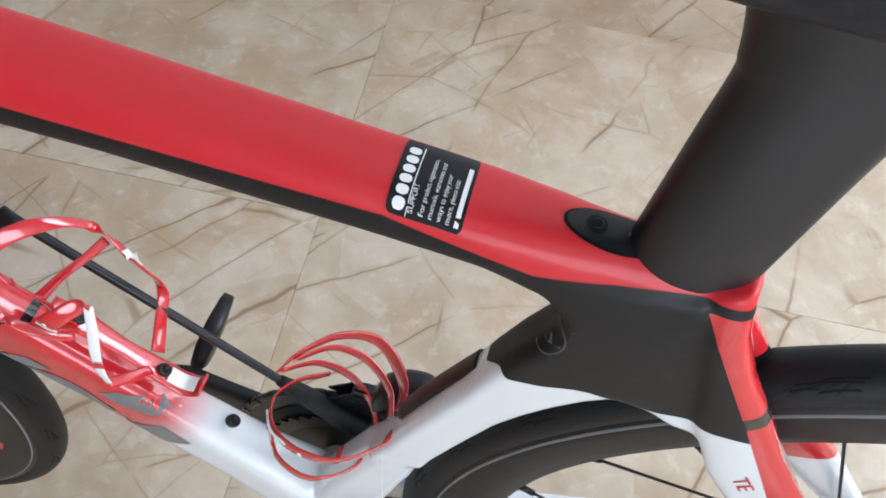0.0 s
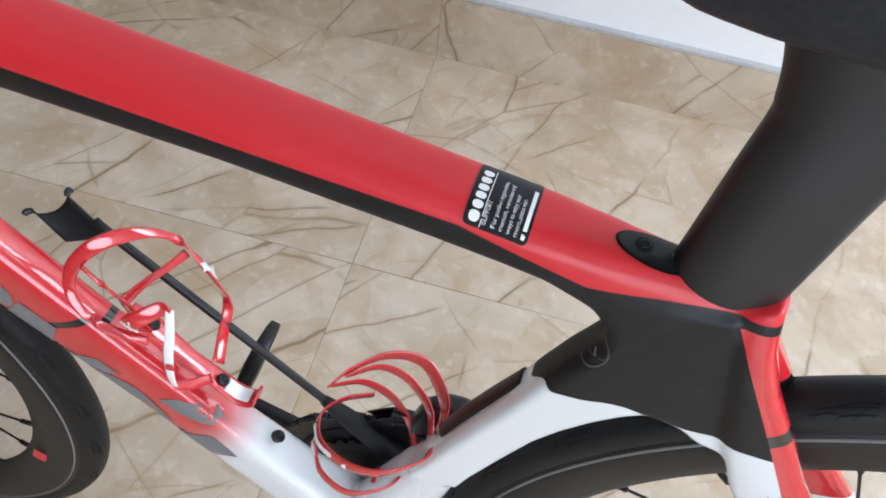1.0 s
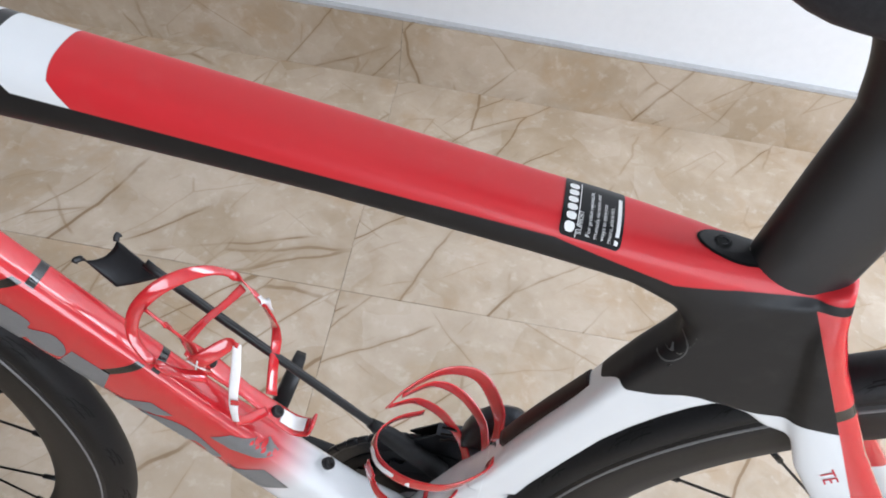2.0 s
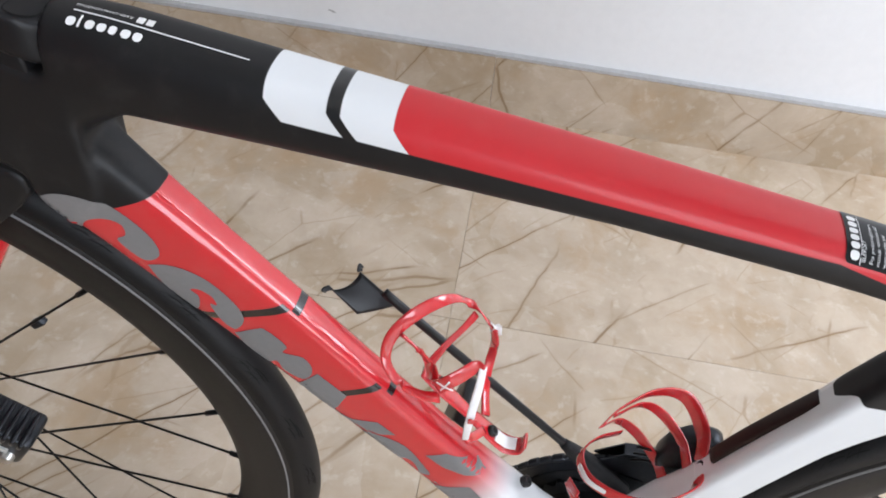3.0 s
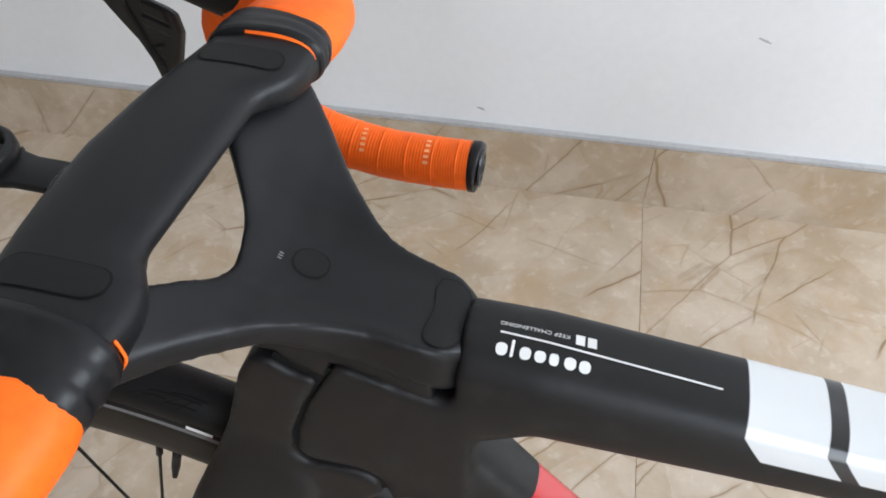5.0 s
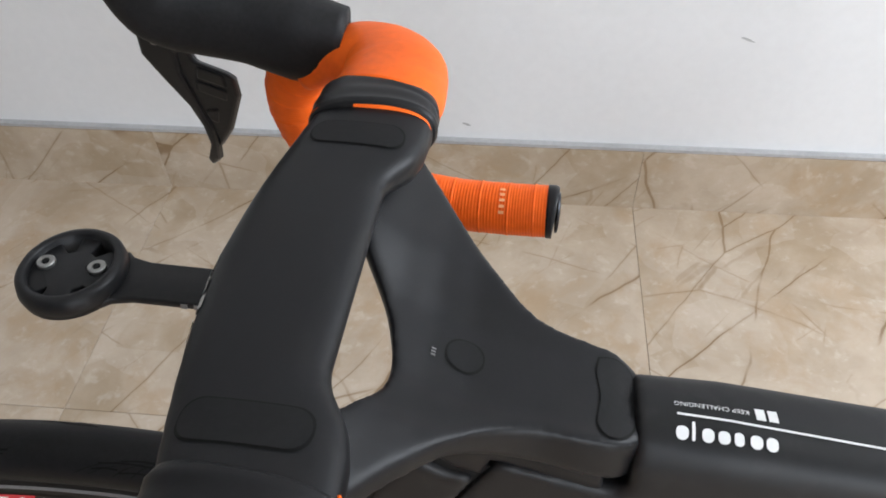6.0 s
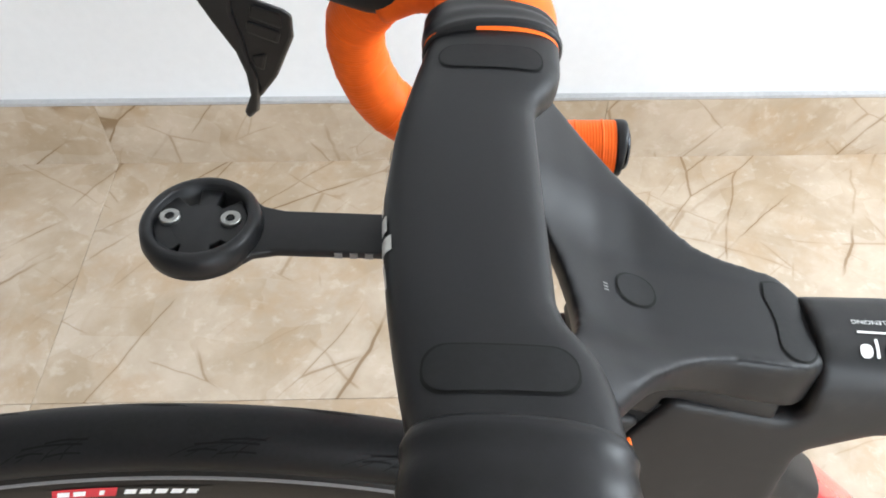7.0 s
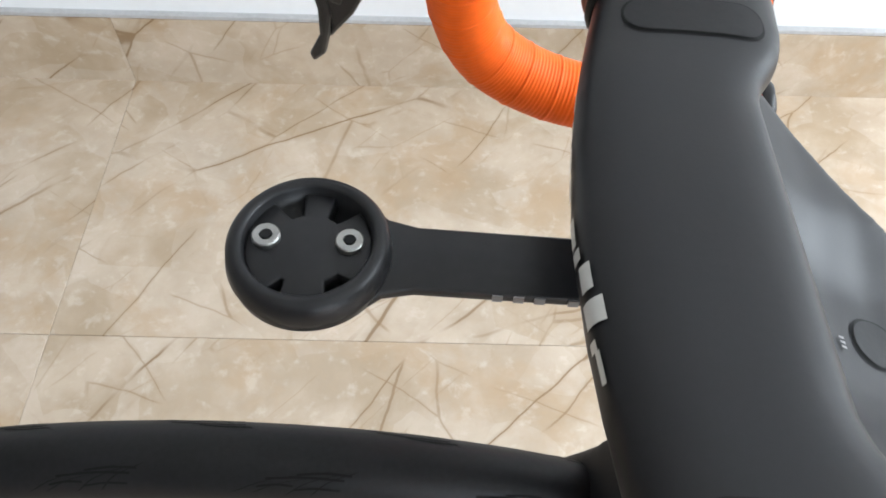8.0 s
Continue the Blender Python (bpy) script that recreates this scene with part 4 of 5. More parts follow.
# computer mount
bm = bmesh.new()
slab(bm, [(x_, 0.0030 + (y_ - 0.0042) * 0.87) for x_, y_ in ((-0.5275, -0.0062), (-0.5275, 0.0145), (-0.585, 0.0145), (-0.5925, 0.0165), (-0.596, 0.020), (-0.60, 0.012), (-0.60, -0.004), (-0.596, -0.012), (-0.5925, -0.0085), (-0.585, -0.0065))], 0.7526, 0.7558)
arm = bevelled(part("mount_arm", bm, M_PLAST, bar, "flat black mount arm"), 0.0008)
for k in range(5):
    bm = bmesh.new()
    box(bm, -0.5665 + 0.005 * k + (0.003 if k > 2 else 0), -0.5640 + 0.005 * k + (0.003 if k > 2 else 0), -0.0066, -0.0060, 0.7532, 0.7551)
    part("side_print", bm, M_GREY, arm, "worn silver print", False)
bm = bmesh.new()
lathe(bm, [(0.0, -0.0042), (0.0180, -0.0042), (0.0204, -0.0030), (0.0213, 0.0005), (0.0207, 0.0040), (0.0193, 0.0055), (0.0172, 0.0057), (0.0163, 0.0047), (0.0160, -0.0015), (0.0, -0.0015)], 64)
moved(bm, pose(-0.6105, 0.0015, 0.7560) @ Matrix.Diagonal((0.925, 0.955, 1, 1)) @ pose(0, 0, 0, 90, 0, 0))
mount = part("mount_cup", bm, M_PLAST, bar, "round black computer mount")
bm = bmesh.new()
star = []
for k in range(72):
    deg = 5 * k + 2.5
    rr = 0.0090 if 45 < deg < 72 or 105 < deg < 128 else (0.0112 if 238 < deg < 252 or 296 < deg < 318 else 0.0157)
    t = radians(deg)
    star.append((-0.6105 + 0.95 * rr * math.cos(t), 0.0015 + rr * math.sin(t)))
slab(bm, star, 0.7545, 0.7590)
bevelled(part("mount_insert", bm, M_PLAST, mount, "black quarter-turn insert"), 0.0004)
for dx in (-0.0099, 0.0099):
    bm = bmesh.new()
    lathe(bm, [(0.0, -0.0004), (0.0013, -0.0002), (0.0016, 0.0004), (0.0031, 0.0005), (0.0034, 0.0002), (0.0034, -0.001)], 24)
    moved(bm, pose(-0.6108 + dx, 0.0024, 0.7600) @ pose(0, 0, 0, 90, 0, 0))
    part("screw", bm, M_SCREW, mount, "dull steel screw", False)
    # raised near-black hexagon stands in for the socket's shade
    bm = bmesh.new()
    slab(bm, [(-0.6108 + dx + 0.00135 * math.cos(a * math.pi / 3), 0.0024 + 0.00135 * math.sin(a * math.pi / 3)) for a in range(6)], 0.7599, 0.76055)
    part("socket_shade", bm, M_SEAMSHADE, mount, "dark hexagon for the shade in the screw's socket", False)

def dense(rows, k=5):
    """Rows of numbers, smoothly filled in."""
    P = [Vector(r) for r in rows]
    P = [2 * P[0] - P[1]] + P + [2 * P[-1] - P[-2]]
    out = []
    for i in range(1, len(P) - 2):
        p0, p1, p2, p3 = P[i - 1:i + 3]
        for j in range(k):
            t = j / k
            out.append(tuple(0.5 * (2 * p1 + (p2 - p0) * t + (2 * p0 - 5 * p1 + 4 * p2 - p3) * t * t + (3 * p1 - p0 - 3 * p2 + p3) * t ** 3)))
    out.append(tuple(P[-2]))
    return out


# seat post, saddle, clamp cap
bm = bmesh.new()
loft(bm, side_stations(dense(((0.122, 0.60, 0.0255, 0.0150), (0.1265, 0.635, 0.0258, 0.0150), (0.1322, 0.68, 0.0268, 0.0150), (0.1357, 0.705, 0.0276, 0.0150), (0.1357, 0.717, 0.0292, 0.0155), (0.1350, 0.731, 0.0325, 0.017), (0.134, 0.745, 0.039, 0.019), (0.132, 0.760, 0.047, 0.021))), 2.3), 36)
part("seat_post", bm, M_POST, bike, "matt black aero seat post")
bm = bmesh.new()
st = []
for x, hw, w, h in dense(((-0.035, 0.014, 0.806, 0.010), (-0.02, 0.020, 0.805, 0.014), (0.03, 0.038, 0.792, 0.024), (0.06, 0.054, 0.785, 0.029), (0.08, 0.061, 0.784, 0.0305), (0.10, 0.066, 0.784, 0.031), (0.14, 0.074, 0.784, 0.031), (0.19, 0.085, 0.786, 0.026), (0.22, 0.078, 0.793, 0.018), (0.232, 0.05, 0.796, 0.008)), 3):
    st.append(((x, 0, w), (0, hw, 0), (0, 0, h), 7.0))
loft(bm, st, 40)
part("saddle", bm, M_SADDLE, bike, "black textured racing saddle")
oval = [(0.0945 + 0.0185 * math.cos(t) * (1 if math.cos(t) < 0 else 1.25), -0.0005 + 0.0092 * math.sin(t)) for t in [2 * math.pi * k / 28 for k in range(28)]]
laid("clamp_seam", poly_top([(0.0945 + (x - 0.0945) * 1.07, -0.0005 + (y + 0.0005) * 1.12) for x, y in oval]), M_SEAMSHADE, frame_ob, bike, "down", 0.0004, "", 0.003)
laid("seat_clamp", poly_top(oval), M_PLAST, frame_ob, bike, "down", 0.0009, "oval black seat clamp cap", 0.003)
bm = bmesh.new()
lathe(bm, [(0.0, 0.0), (0.0022, 0.0002), (0.0026, 0.0012), (0.0038, 0.0014), (0.0038, -0.001)], 20)
moved(bm, pose(0.0875, -0.0005, 0.6378) @ Matrix.Diagonal((0.8, 0.8, 1, 1)) @ pose(0, 0, 0, 90, 0, 0))
part("clamp_bolt", bm, M_PLAST, bike, "black hex bolt")

# flat dark disc painted as the shade of the bolt's recess
laid("clamp_hole_shade", poly_top([(0.0875 + 0.0042 * math.cos(2 * math.pi * k / 16), -0.0005 + 0.0046 * math.sin(2 * math.pi * k / 16)) for k in range(16)]), M_SEAMSHADE, frame_ob, bike, "down", 0.0013, "flat dark disc for the shade in the bolt hole", 0.003)
for k in range(3):
    laid("clamp_print", poly_top([(0.1000 + 0.0011 * k, -0.0022), (0.1006 + 0.0011 * k, -0.0022), (0.1006 + 0.0011 * k, 0.0002), (0.1000 + 0.0011 * k, 0.0002)]), M_GREY, frame_ob, bike, "down", 0.0014, "tiny grey print", 0.003)

# prints on the frame
laid("pin_stripe", poly_top([(-0.3785, -0.0045), (-0.2915, -0.0068), (-0.2915, -0.0078), (-0.3785, -0.0056)]), M_WHITE, frame_ob, frame_ob, "down", 0.0004, "thin white stripe")
for x0 in (-0.3495, -0.3448):
    laid("flag_print", poly_top([(x0, 0.0025), (x0 + 0.0036, 0.0026), (x0 + 0.0040, -0.0030), (x0 + 0.0004, -0.0030)]), M_WHITE, frame_ob, frame_ob, "down", 0.0004, "small white block")
bm = letters("KEEP CHALLENGING", 0.0030, 0.0)
moved(bm, pose(-0.3515, 0.0009, 0.85, 0, 0, 180))
laid("slogan", bm, M_WHITE, frame_ob, frame_ob, "down", 0.0004, "small white capital letters", 0.006)
for k, (w_, h_) in enumerate(((0.0046, 0.0052), (0.0012, 0.0075), (0.0044, 0.0052), (0.0044, 0.005), (0.0036, 0.0052), (0.0046, 0.0052), (0.0044, 0.0052))):
    xa = -0.3790 + 0.0058 * k - (0.0022 if k > 1 else 0)
    laid("logo_print", poly_top(rounded(xa, xa + w_, -0.0155, -0.0155 + h_, min(w_, h_) * 0.45, 4)), M_WHITE, frame_ob, frame_ob, "down", 0.0004, "white plain logo shape", 0.004)
laid("sticker", poly_top(rounded(0.0105, 0.0395, -0.0208, 0.0165, 0.002)), M_STICKER, frame_ob, frame_ob, "down", 0.0004, "black printed sticker")
for txt, x0, size in (("SUPPORT", 0.0205, 0.0027), ("For product registration,", 0.0245, 0.0027), ("manuals, warranties and", 0.0278, 0.0027), ("ways to enjoy your", 0.0311, 0.0027), ("more, please visit:", 0.0344, 0.0027)):
    bm = letters(txt, size, 0.0)
    moved(bm, pose(x0, -0.0195, 0.85, 0, 0, 90))
    laid("sticker_text", bm, M_WHITE, frame_ob, frame_ob, "down", 0.0007, "small white lettering", 0.006)
for k in range(6):
    laid("logo_print", poly_top(rounded(0.0125, 0.0172, -0.0195 + 0.0052 * k, -0.0195 + 0.0052 * k + 0.0042, 0.0018, 4)), M_WHITE, frame_ob, frame_ob, "down", 0.0007, "white plain logo shape", 0.004)
laid("sticker_rule", poly_top([(0.0180, -0.0205), (0.0184, -0.0205), (0.0184, 0.012), (0.0180, 0.012)]), M_WHITE, frame_ob, frame_ob, "down", 0.0007, "", 0.006)
laid("sticker_bar", poly_top([(0.0362, -0.0195), (0.0380, -0.0195), (0.0380, 0.008), (0.0362, 0.008)]), M_WHITE, frame_ob, frame_ob, "down", 0.0007, "white bar", 0.006)

# large grey shapes on the down tube
for outline in (
        ((-0.4331, 0.6060), (-0.4261, 0.6178), (-0.4139, 0.6229), (-0.3981, 0.6225), (-0.3853, 0.6183), (-0.3734, 0.6087), (-0.3635, 0.5963), (-0.3608, 0.5863), (-0.3648, 0.5803), (-0.3726, 0.5783), (-0.3791, 0.5827), (-0.3862, 0.5920), (-0.3798, 0.5962), (-0.3799, 0.6035), (-0.3881, 0.6069), (-0.4013, 0.6045), (-0.4090, 0.5960), (-0.4195, 0.5960)),
        ((-0.3716, 0.5745), (-0.3600, 0.5764), (-0.3474, 0.5745), (-0.3336, 0.5673), (-0.3220, 0.5558), (-0.3155, 0.5450), (-0.3153, 0.5360), (-0.3223, 0.5281), (-0.3302, 0.5340), (-0.3362, 0.5477), (-0.3316, 0.5478), (-0.3335, 0.5542), (-0.3404, 0.5589), (-0.3473, 0.5584), (-0.3425, 0.5522), (-0.3480, 0.5400), (-0.3640, 0.5560)),
        ((-0.3235, 0.5241), (-0.3071, 0.5317), (-0.3005, 0.5317), (-0.2877, 0.5194), (-0.2908, 0.5126), (-0.2770, 0.5106), (-0.2713, 0.5024), (-0.2727, 0.4933), (-0.2797, 0.4884), (-0.2917, 0.4941), (-0.2960, 0.5030), (-0.3040, 0.5000), (-0.3160, 0.5110)),
        ((-0.2750, 0.4895), (-0.2674, 0.4965), (-0.2471, 0.4779), (-0.2572, 0.4590), (-0.2678, 0.4560), (-0.2890, 0.4760)),
        ((-0.2573, 0.4560), (-0.2445, 0.4521), (-0.2243, 0.4536), (-0.2110, 0.4420), (-0.2227, 0.4396), (-0.2357, 0.4432)),
        ((-0.2500, 0.4330), (-0.2360, 0.4385), (-0.2226, 0.4382), (-0.2027, 0.4300), (-0.1854, 0.4062), (-0.1822, 0.3990), (-0.1900, 0.3985), (-0.1945, 0.4092), (-0.2015, 0.4144), (-0.2142, 0.4085), (-0.2200, 0.4020)),
        ((-0.1871, 0.4231), (-0.1715, 0.4284), (-0.1525, 0.4200), (-0.1400, 0.4070), (-0.1548, 0.4061), (-0.1729, 0.4121)),
        ((-0.1930, 0.3820), (-0.1643, 0.3874), (-0.1495, 0.3922), (-0.1319, 0.3723), (-0.1544, 0.3649), (-0.1760, 0.3660))):
    outline = list(outline) if len(outline) < 9 else smooth_line(outline + outline[:1])[:-1]
    laid("logo_shape", poly_side(outline), M_GREY, frame_ob, frame_ob, "in", 0.0004, "large grey plain logo shape")
# round badge on the seat tube
ring = [(0.0822 + 0.0088 * math.cos(t), 0.5835 + 0.0098 * math.sin(t)) for t in [2 * math.pi * k / 20 for k in range(21)]]
laid("badge_ring", stroke_side(ring, 0.0009, ends=False), M_BADGE, frame_ob, frame_ob, "in", 0.0004, "thin silver ring of a badge")
laid("badge", stroke_side([(0.0800, 0.5900), (0.0790, 0.5830), (0.0830, 0.5800), (0.0835, 0.5850)], 0.0022), M_BADGE, frame_ob, frame_ob, "in", 0.0004, "dim silver badge")
# red and white shapes on the fork blades
for k, (ln, wd) in enumerate(((0.0170, 0.0080), (0.0115, 0.0078), (0.0115, 0.0078), (0.0115, 0.0105), (0.0115, 0.0082), (0.0170, 0.0080))):
    c0 = Vector((-0.5625 + 0.0122 * k, 0, 0.5000 + 0.0158 * k))
    d = Vector((0.87, 0, -0.49)) * (ln / 2)
    s0 = 0.003 if k in (0, 5) else 0.0
    laid("logo_print", stroke_side([(c0.x - d.x - s0, c0.z - d.z + s0 * 0.5), (c0.x, c0.z), (c0.x + d.x, c0.z + d.z)], wd), M_REDP, fork, fork, "in", 0.0004, "red plain logo shape")
for k in range(7):
    c0 = Vector((-0.6270 + 0.0066 * k, 0, 0.3960 + 0.0105 * k))
    laid("logo_print", stroke_side([(c0.x - 0.0040, c0.z + 0.0026), (c0.x, c0.z), (c0.x + 0.0040, c0.z - 0.0026)], 0.0058 if k != 4 else 0.0026), M_WHITE, fork, fork, "in", 0.0004, "white plain logo shape")
bm = letters("TE", 0.011, 0.0)
moved(bm, pose(0.190, -0.12, 0.5165, 90, 0, 0) @ pose(0, 0, 0, 0, 0, -48))
laid("stay_print", bm, M_REDP, frame_ob, frame_ob, "in", 0.0004, "red capital letters", 0.006)
# dark strip down the front of the seat tube
bm = bmesh.new()
sweep(bm, [(x_ + 0.001, 0.0015, w_ - 0.0005) for x_, w_ in ((0.0165, 0.4530), (0.0265, 0.4748), (0.038, 0.4965), (0.0505, 0.5185), (0.056, 0.5280))], 0.0070, 0.0034, (0, 1, 0), 16, 3.0, 6)
part("seat_tube_strip", bm, M_STRIP, frame_ob, "dark brown strip on the seat tube")

# bottle cages
def cage(name, o, a, h, ribs, marks, label):
    o, a, h = Vector(o), Vector(a).normalized(), Vector(h).normalized()
    v = Vector((0, 1, 0))
    g = lambda p: o + a * p[0] + v * p[1] + h * p[2]
    top = new(name)
    top.parent = bike
    SHAPED[top] = FRAME_FORM
    top["label"] = label
    for nm, mat, pts, wd, th, hint, taper in ribs:
        bm = bmesh.new()
        hv = a if hint == "a" else v
        sweep(bm, [g(p) for p in pts], wd / 2, th / 2, hv, 12, 3.0, 8, taper)
        part(nm, bm, mat, top, "white printed strap" if mat is M_CAGEW else "")
    for p in marks:
        bm = bmesh.new()
        lathe(bm, [(0.0, 0.0018), (0.0018, 0.0018), (0.0022, 0.003), (0.0043, 0.003), (0.0048, 0.0018), (0.0048, -0.003)], 24)
        zz = h
        xx = a
        yy = zz.cross(xx)
        m = Matrix((xx, yy, zz)).transposed().to_4x4()
        moved(bm, Matrix.Translation(g(p)) @ m @ pose(0, 0, 0, 90, 0, 0))
        part("cage_bolt", bm, M_PLAST, top, "black hex bolt")
    return top


R, Wt = M_CAGE, M_CAGEW
cage("down_tube_cage", (-0.1640, -0.002, 0.4600), (0.69, 0, -0.724), (0.724, 0, 0.69), [
    ("base_strip", R, ((-0.050, 0, 0.003), (-0.03, 0, 0.0035), (0.0, 0, 0.0035), (0.028, 0, 0.0035), (0.044, 0, 0.005), (0.052, 0, 0.013), (0.049, 0, 0.021)), 0.016, 0.003, "v", (0.8, 1.1, 0.8, 1.1, 1.2, 1.1, 1.0)),
    ("foot_print", Wt, ((0.032, 0, 0.0055), (0.043, 0, 0.0072), (0.049, 0, 0.0125)), 0.012, 0.001, "v", None),
    ("hoop", R, ((-0.030, -0.010, 0.003), (-0.045, -0.019, 0.002), (-0.061, -0.0232, 0.001), (-0.076, -0.022, 0.002), (-0.0865, -0.0175, 0.006), (-0.0935, -0.011, 0.017), (-0.0935, -0.002, 0.032), (-0.086, 0.012, 0.042), (-0.0745, 0.026, 0.0455), (-0.0617, 0.0359, 0.044), (-0.047, 0.0355, 0.046), (-0.0345, 0.0313, 0.047)), 0.0074, 0.0019, "a", (1.2, 1.0, 0.9, 0.9, 1.0, 1.2, 1.3, 1.2, 0.9, 0.9, 0.8, 0.7)),
    ("hoop_end", R, ((-0.0345, 0.0313, 0.047), (-0.022, 0.036, 0.038), (-0.010, 0.0430, 0.026), (0.001, 0.0440, 0.0143), (0.010, 0.030, 0.007), (0.019, 0.010, 0.004)), 0.008, 0.0024, "a", (0.7, 0.9, 0.9, 1, 1.2)),
    ("hoop_tip", Wt, ((-0.040, 0.0335, 0.0478), (-0.0345, 0.0318, 0.0485), (-0.0295, 0.0332, 0.0450)), 0.0085, 0.001, "a", None),
    ("brace", R, ((-0.034, -0.004, 0.004), (-0.045, -0.007, 0.010), (-0.059, -0.0095, 0.019), (-0.074, -0.012, 0.023), (-0.090, -0.010, 0.021)), 0.008, 0.0024, "a", (1.2, 1.2, 1.1, 0.9, 1.1)),
    ("brace", R, ((-0.059, -0.0095, 0.019), (-0.057, 0.006, 0.028), (-0.053, 0.021, 0.036), (-0.050, 0.0352, 0.0425)), 0.0062, 0.0024, "a", (1.1, 0.8, 0.8, 1)),
    ("side_arm", R, ((-0.034, -0.006, 0.005), (-0.046, -0.019, 0.018), (-0.0512, -0.0272, 0.0314), (-0.049, -0.023, 0.041), (-0.045, -0.0155, 0.0485), (-0.040, -0.0150, 0.0516)), 0.011, 0.0024, "a", (1.3, 1.1, 1.0, 0.9, 0.8)),
    ("side_strap", Wt, ((-0.0415, -0.0145, 0.0520), (-0.030, -0.021, 0.040), (-0.0196, -0.0267, 0.028), (-0.009, -0.0292, 0.0165), (0.0003, -0.0285, 0.007)), 0.0058, 0.002, "a", (0.9, 1.1, 1.0, 0.8)),
    ("strap_line", R, ((-0.0155, -0.0300, 0.0262), (-0.0130, -0.0306, 0.0235)), 0.0060, 0.0008, "a", None),
    ("side_strap_end", R, ((0.0, -0.029, 0.0075), (0.010, -0.018, 0.0045), (0.02, -0.004, 0.004)), 0.0075, 0.0024, "a", None),
    ("cross_print", Wt, ((-0.046, -0.0245, 0.0215), (-0.0495, -0.0275, 0.0290), (-0.053, -0.0300, 0.0360)), 0.0012, 0.0008, "a", None),
    ("cross_print", Wt, ((-0.055, -0.0265, 0.0260), (-0.0495, -0.0278, 0.0288), (-0.044, -0.0280, 0.0315)), 0.0012, 0.0008, "v", None),
], [(-0.0335, 0, 0.005), (0.0275, 0, 0.005)], "glossy red bottle cage with white printing")
cage("seat_tube_cage", (0.0068, 0.001, 0.4095), (0.385, 0, 0.923), (-0.923, 0, 0.385), [
    ("base_strip", R, ((0.045, 0, 0.003), (0.02, 0, 0.0035), (-0.02, 0, 0.0035), (-0.045, 0, 0.005), (-0.056, 0, 0.016)), 0.015, 0.003, "v", (0.8, 1.1, 0.9, 1.1, 1)),
    ("hoop", R, ((0.030, 0.006, 0.005), (0.040, 0.024, 0.012), (0.051, 0.037, 0.036), (0.046, 0.033, 0.060), (0.030, 0.018, 0.078), (0.018, 0.004, 0.086)), 0.0115, 0.0022, "a", (1.2, 1.1, 1.0, 0.9, 0.8, 0.5)),
    ("hoop", R, ((0.016, 0.006, 0.005), (0.020, 0.026, 0.014), (0.026, 0.037, 0.036), (0.032, 0.031, 0.060), (0.026, 0.014, 0.079)), 0.0098, 0.0022, "a", (1.1, 0.9, 0.9, 0.8, 0.7)),
    ("hoop", R, ((-0.010, 0.006, 0.005), (-0.010, 0.026, 0.014), (-0.004, 0.0375, 0.036), (0.008, 0.030, 0.062), (0.018, 0.008, 0.083)), 0.0098, 0.0022, "a", (1.1, 0.9, 0.9, 0.8, 0.6)),
    ("hoop", R, ((0.030, -0.006, 0.005), (0.026, -0.022, 0.010), (0.014, -0.0365, 0.030), (0.0, -0.034, 0.054), (-0.012, -0.018, 0.073), (-0.016, 0.004, 0.078), (-0.012, 0.022, 0.068), (-0.006, 0.034, 0.050)), 0.0108, 0.0022, "a", (1.2, 1, 0.9, 0.9, 0.9, 0.9, 0.8, 0.7)),
    ("hoop", R, ((-0.015, -0.006, 0.005), (-0.022, -0.024, 0.012), (-0.032, -0.0365, 0.034), (-0.038, -0.028, 0.058), (-0.040, -0.006, 0.072), (-0.034, -0.020, 0.066)), 0.0104, 0.0022, "a", (1.1, 1, 0.9, 0.8, 0.8, 0.7)),
    ("hoop_print", Wt, ((0.0005, -0.0365, 0.050), (-0.010, -0.024, 0.071), (-0.0145, -0.008, 0.0795)), 0.0045, 0.001, "a", None),
], [(0.03, 0, 0.004), (-0.03, 0, 0.004)], "glossy red bottle cage on the seat tube")
# empty bolt hole on the down tube
bm = bmesh.new()
lathe(bm, [(0.0, 0.0008), (0.0022, 0.0008), (0.0026, 0.0020), (0.0046, 0.0020), (0.0052, 0.0006), (0.0052, -0.003)], 24)
moved(bm, Matrix.Translation((-0.1055, 0, 0.3845)) @ Matrix(((0.69, 0, 0.724), (0, 1, 0), (-0.724, 0, 0.69))).to_4x4() @ pose(0, 0, 0, 90, 0, 0))
part("boss_bolt", bm, M_PLAST, bike, "black bolt in an empty boss")

# cranks, rings and front mech on the far side
BB = Vector((-0.035, 0, 0.272))
for r0, r1, vv, teeth in ((0.078, 0.0975, 0.047, 52), (0.058, 0.072, 0.040, 36)):
    bm = bmesh.new()
    prof = []
    n = teeth * 4
    for s in (0, 1):
        prof.append([bm.verts.new(((r1 + (0.0022 if k % 4 in (0, 1) else -0.0018)) * math.cos(2 * math.pi * k / n), vv + 0.0022 * s, (r1 + (0.0022 if k % 4 in (0, 1) else -0.0018)) * math.sin(2 * math.pi * k / n))) for k in range(n)])
        prof.append([bm.verts.new((r0 * math.cos(2 * math.pi * k / n), vv + 0.0022 * s, r0 * math.sin(2 * math.pi * k / n))) for k in range(n)])
    for k in range(n):
        j = (k + 1) % n
        for p, q in ((0, 1), (1, 3), (3, 2), (2, 0)):
            bm.faces.new((prof[p][k], prof[p][j], prof[q][j], prof[q][k]))
    moved(bm, Matrix.Translation(BB))
    part("chainring", bm, M_DARKMETAL, bike, "black toothed chainring", False)
# spider drawn as a closed black disc, which also stands for shade behind it
bm = bmesh.new()
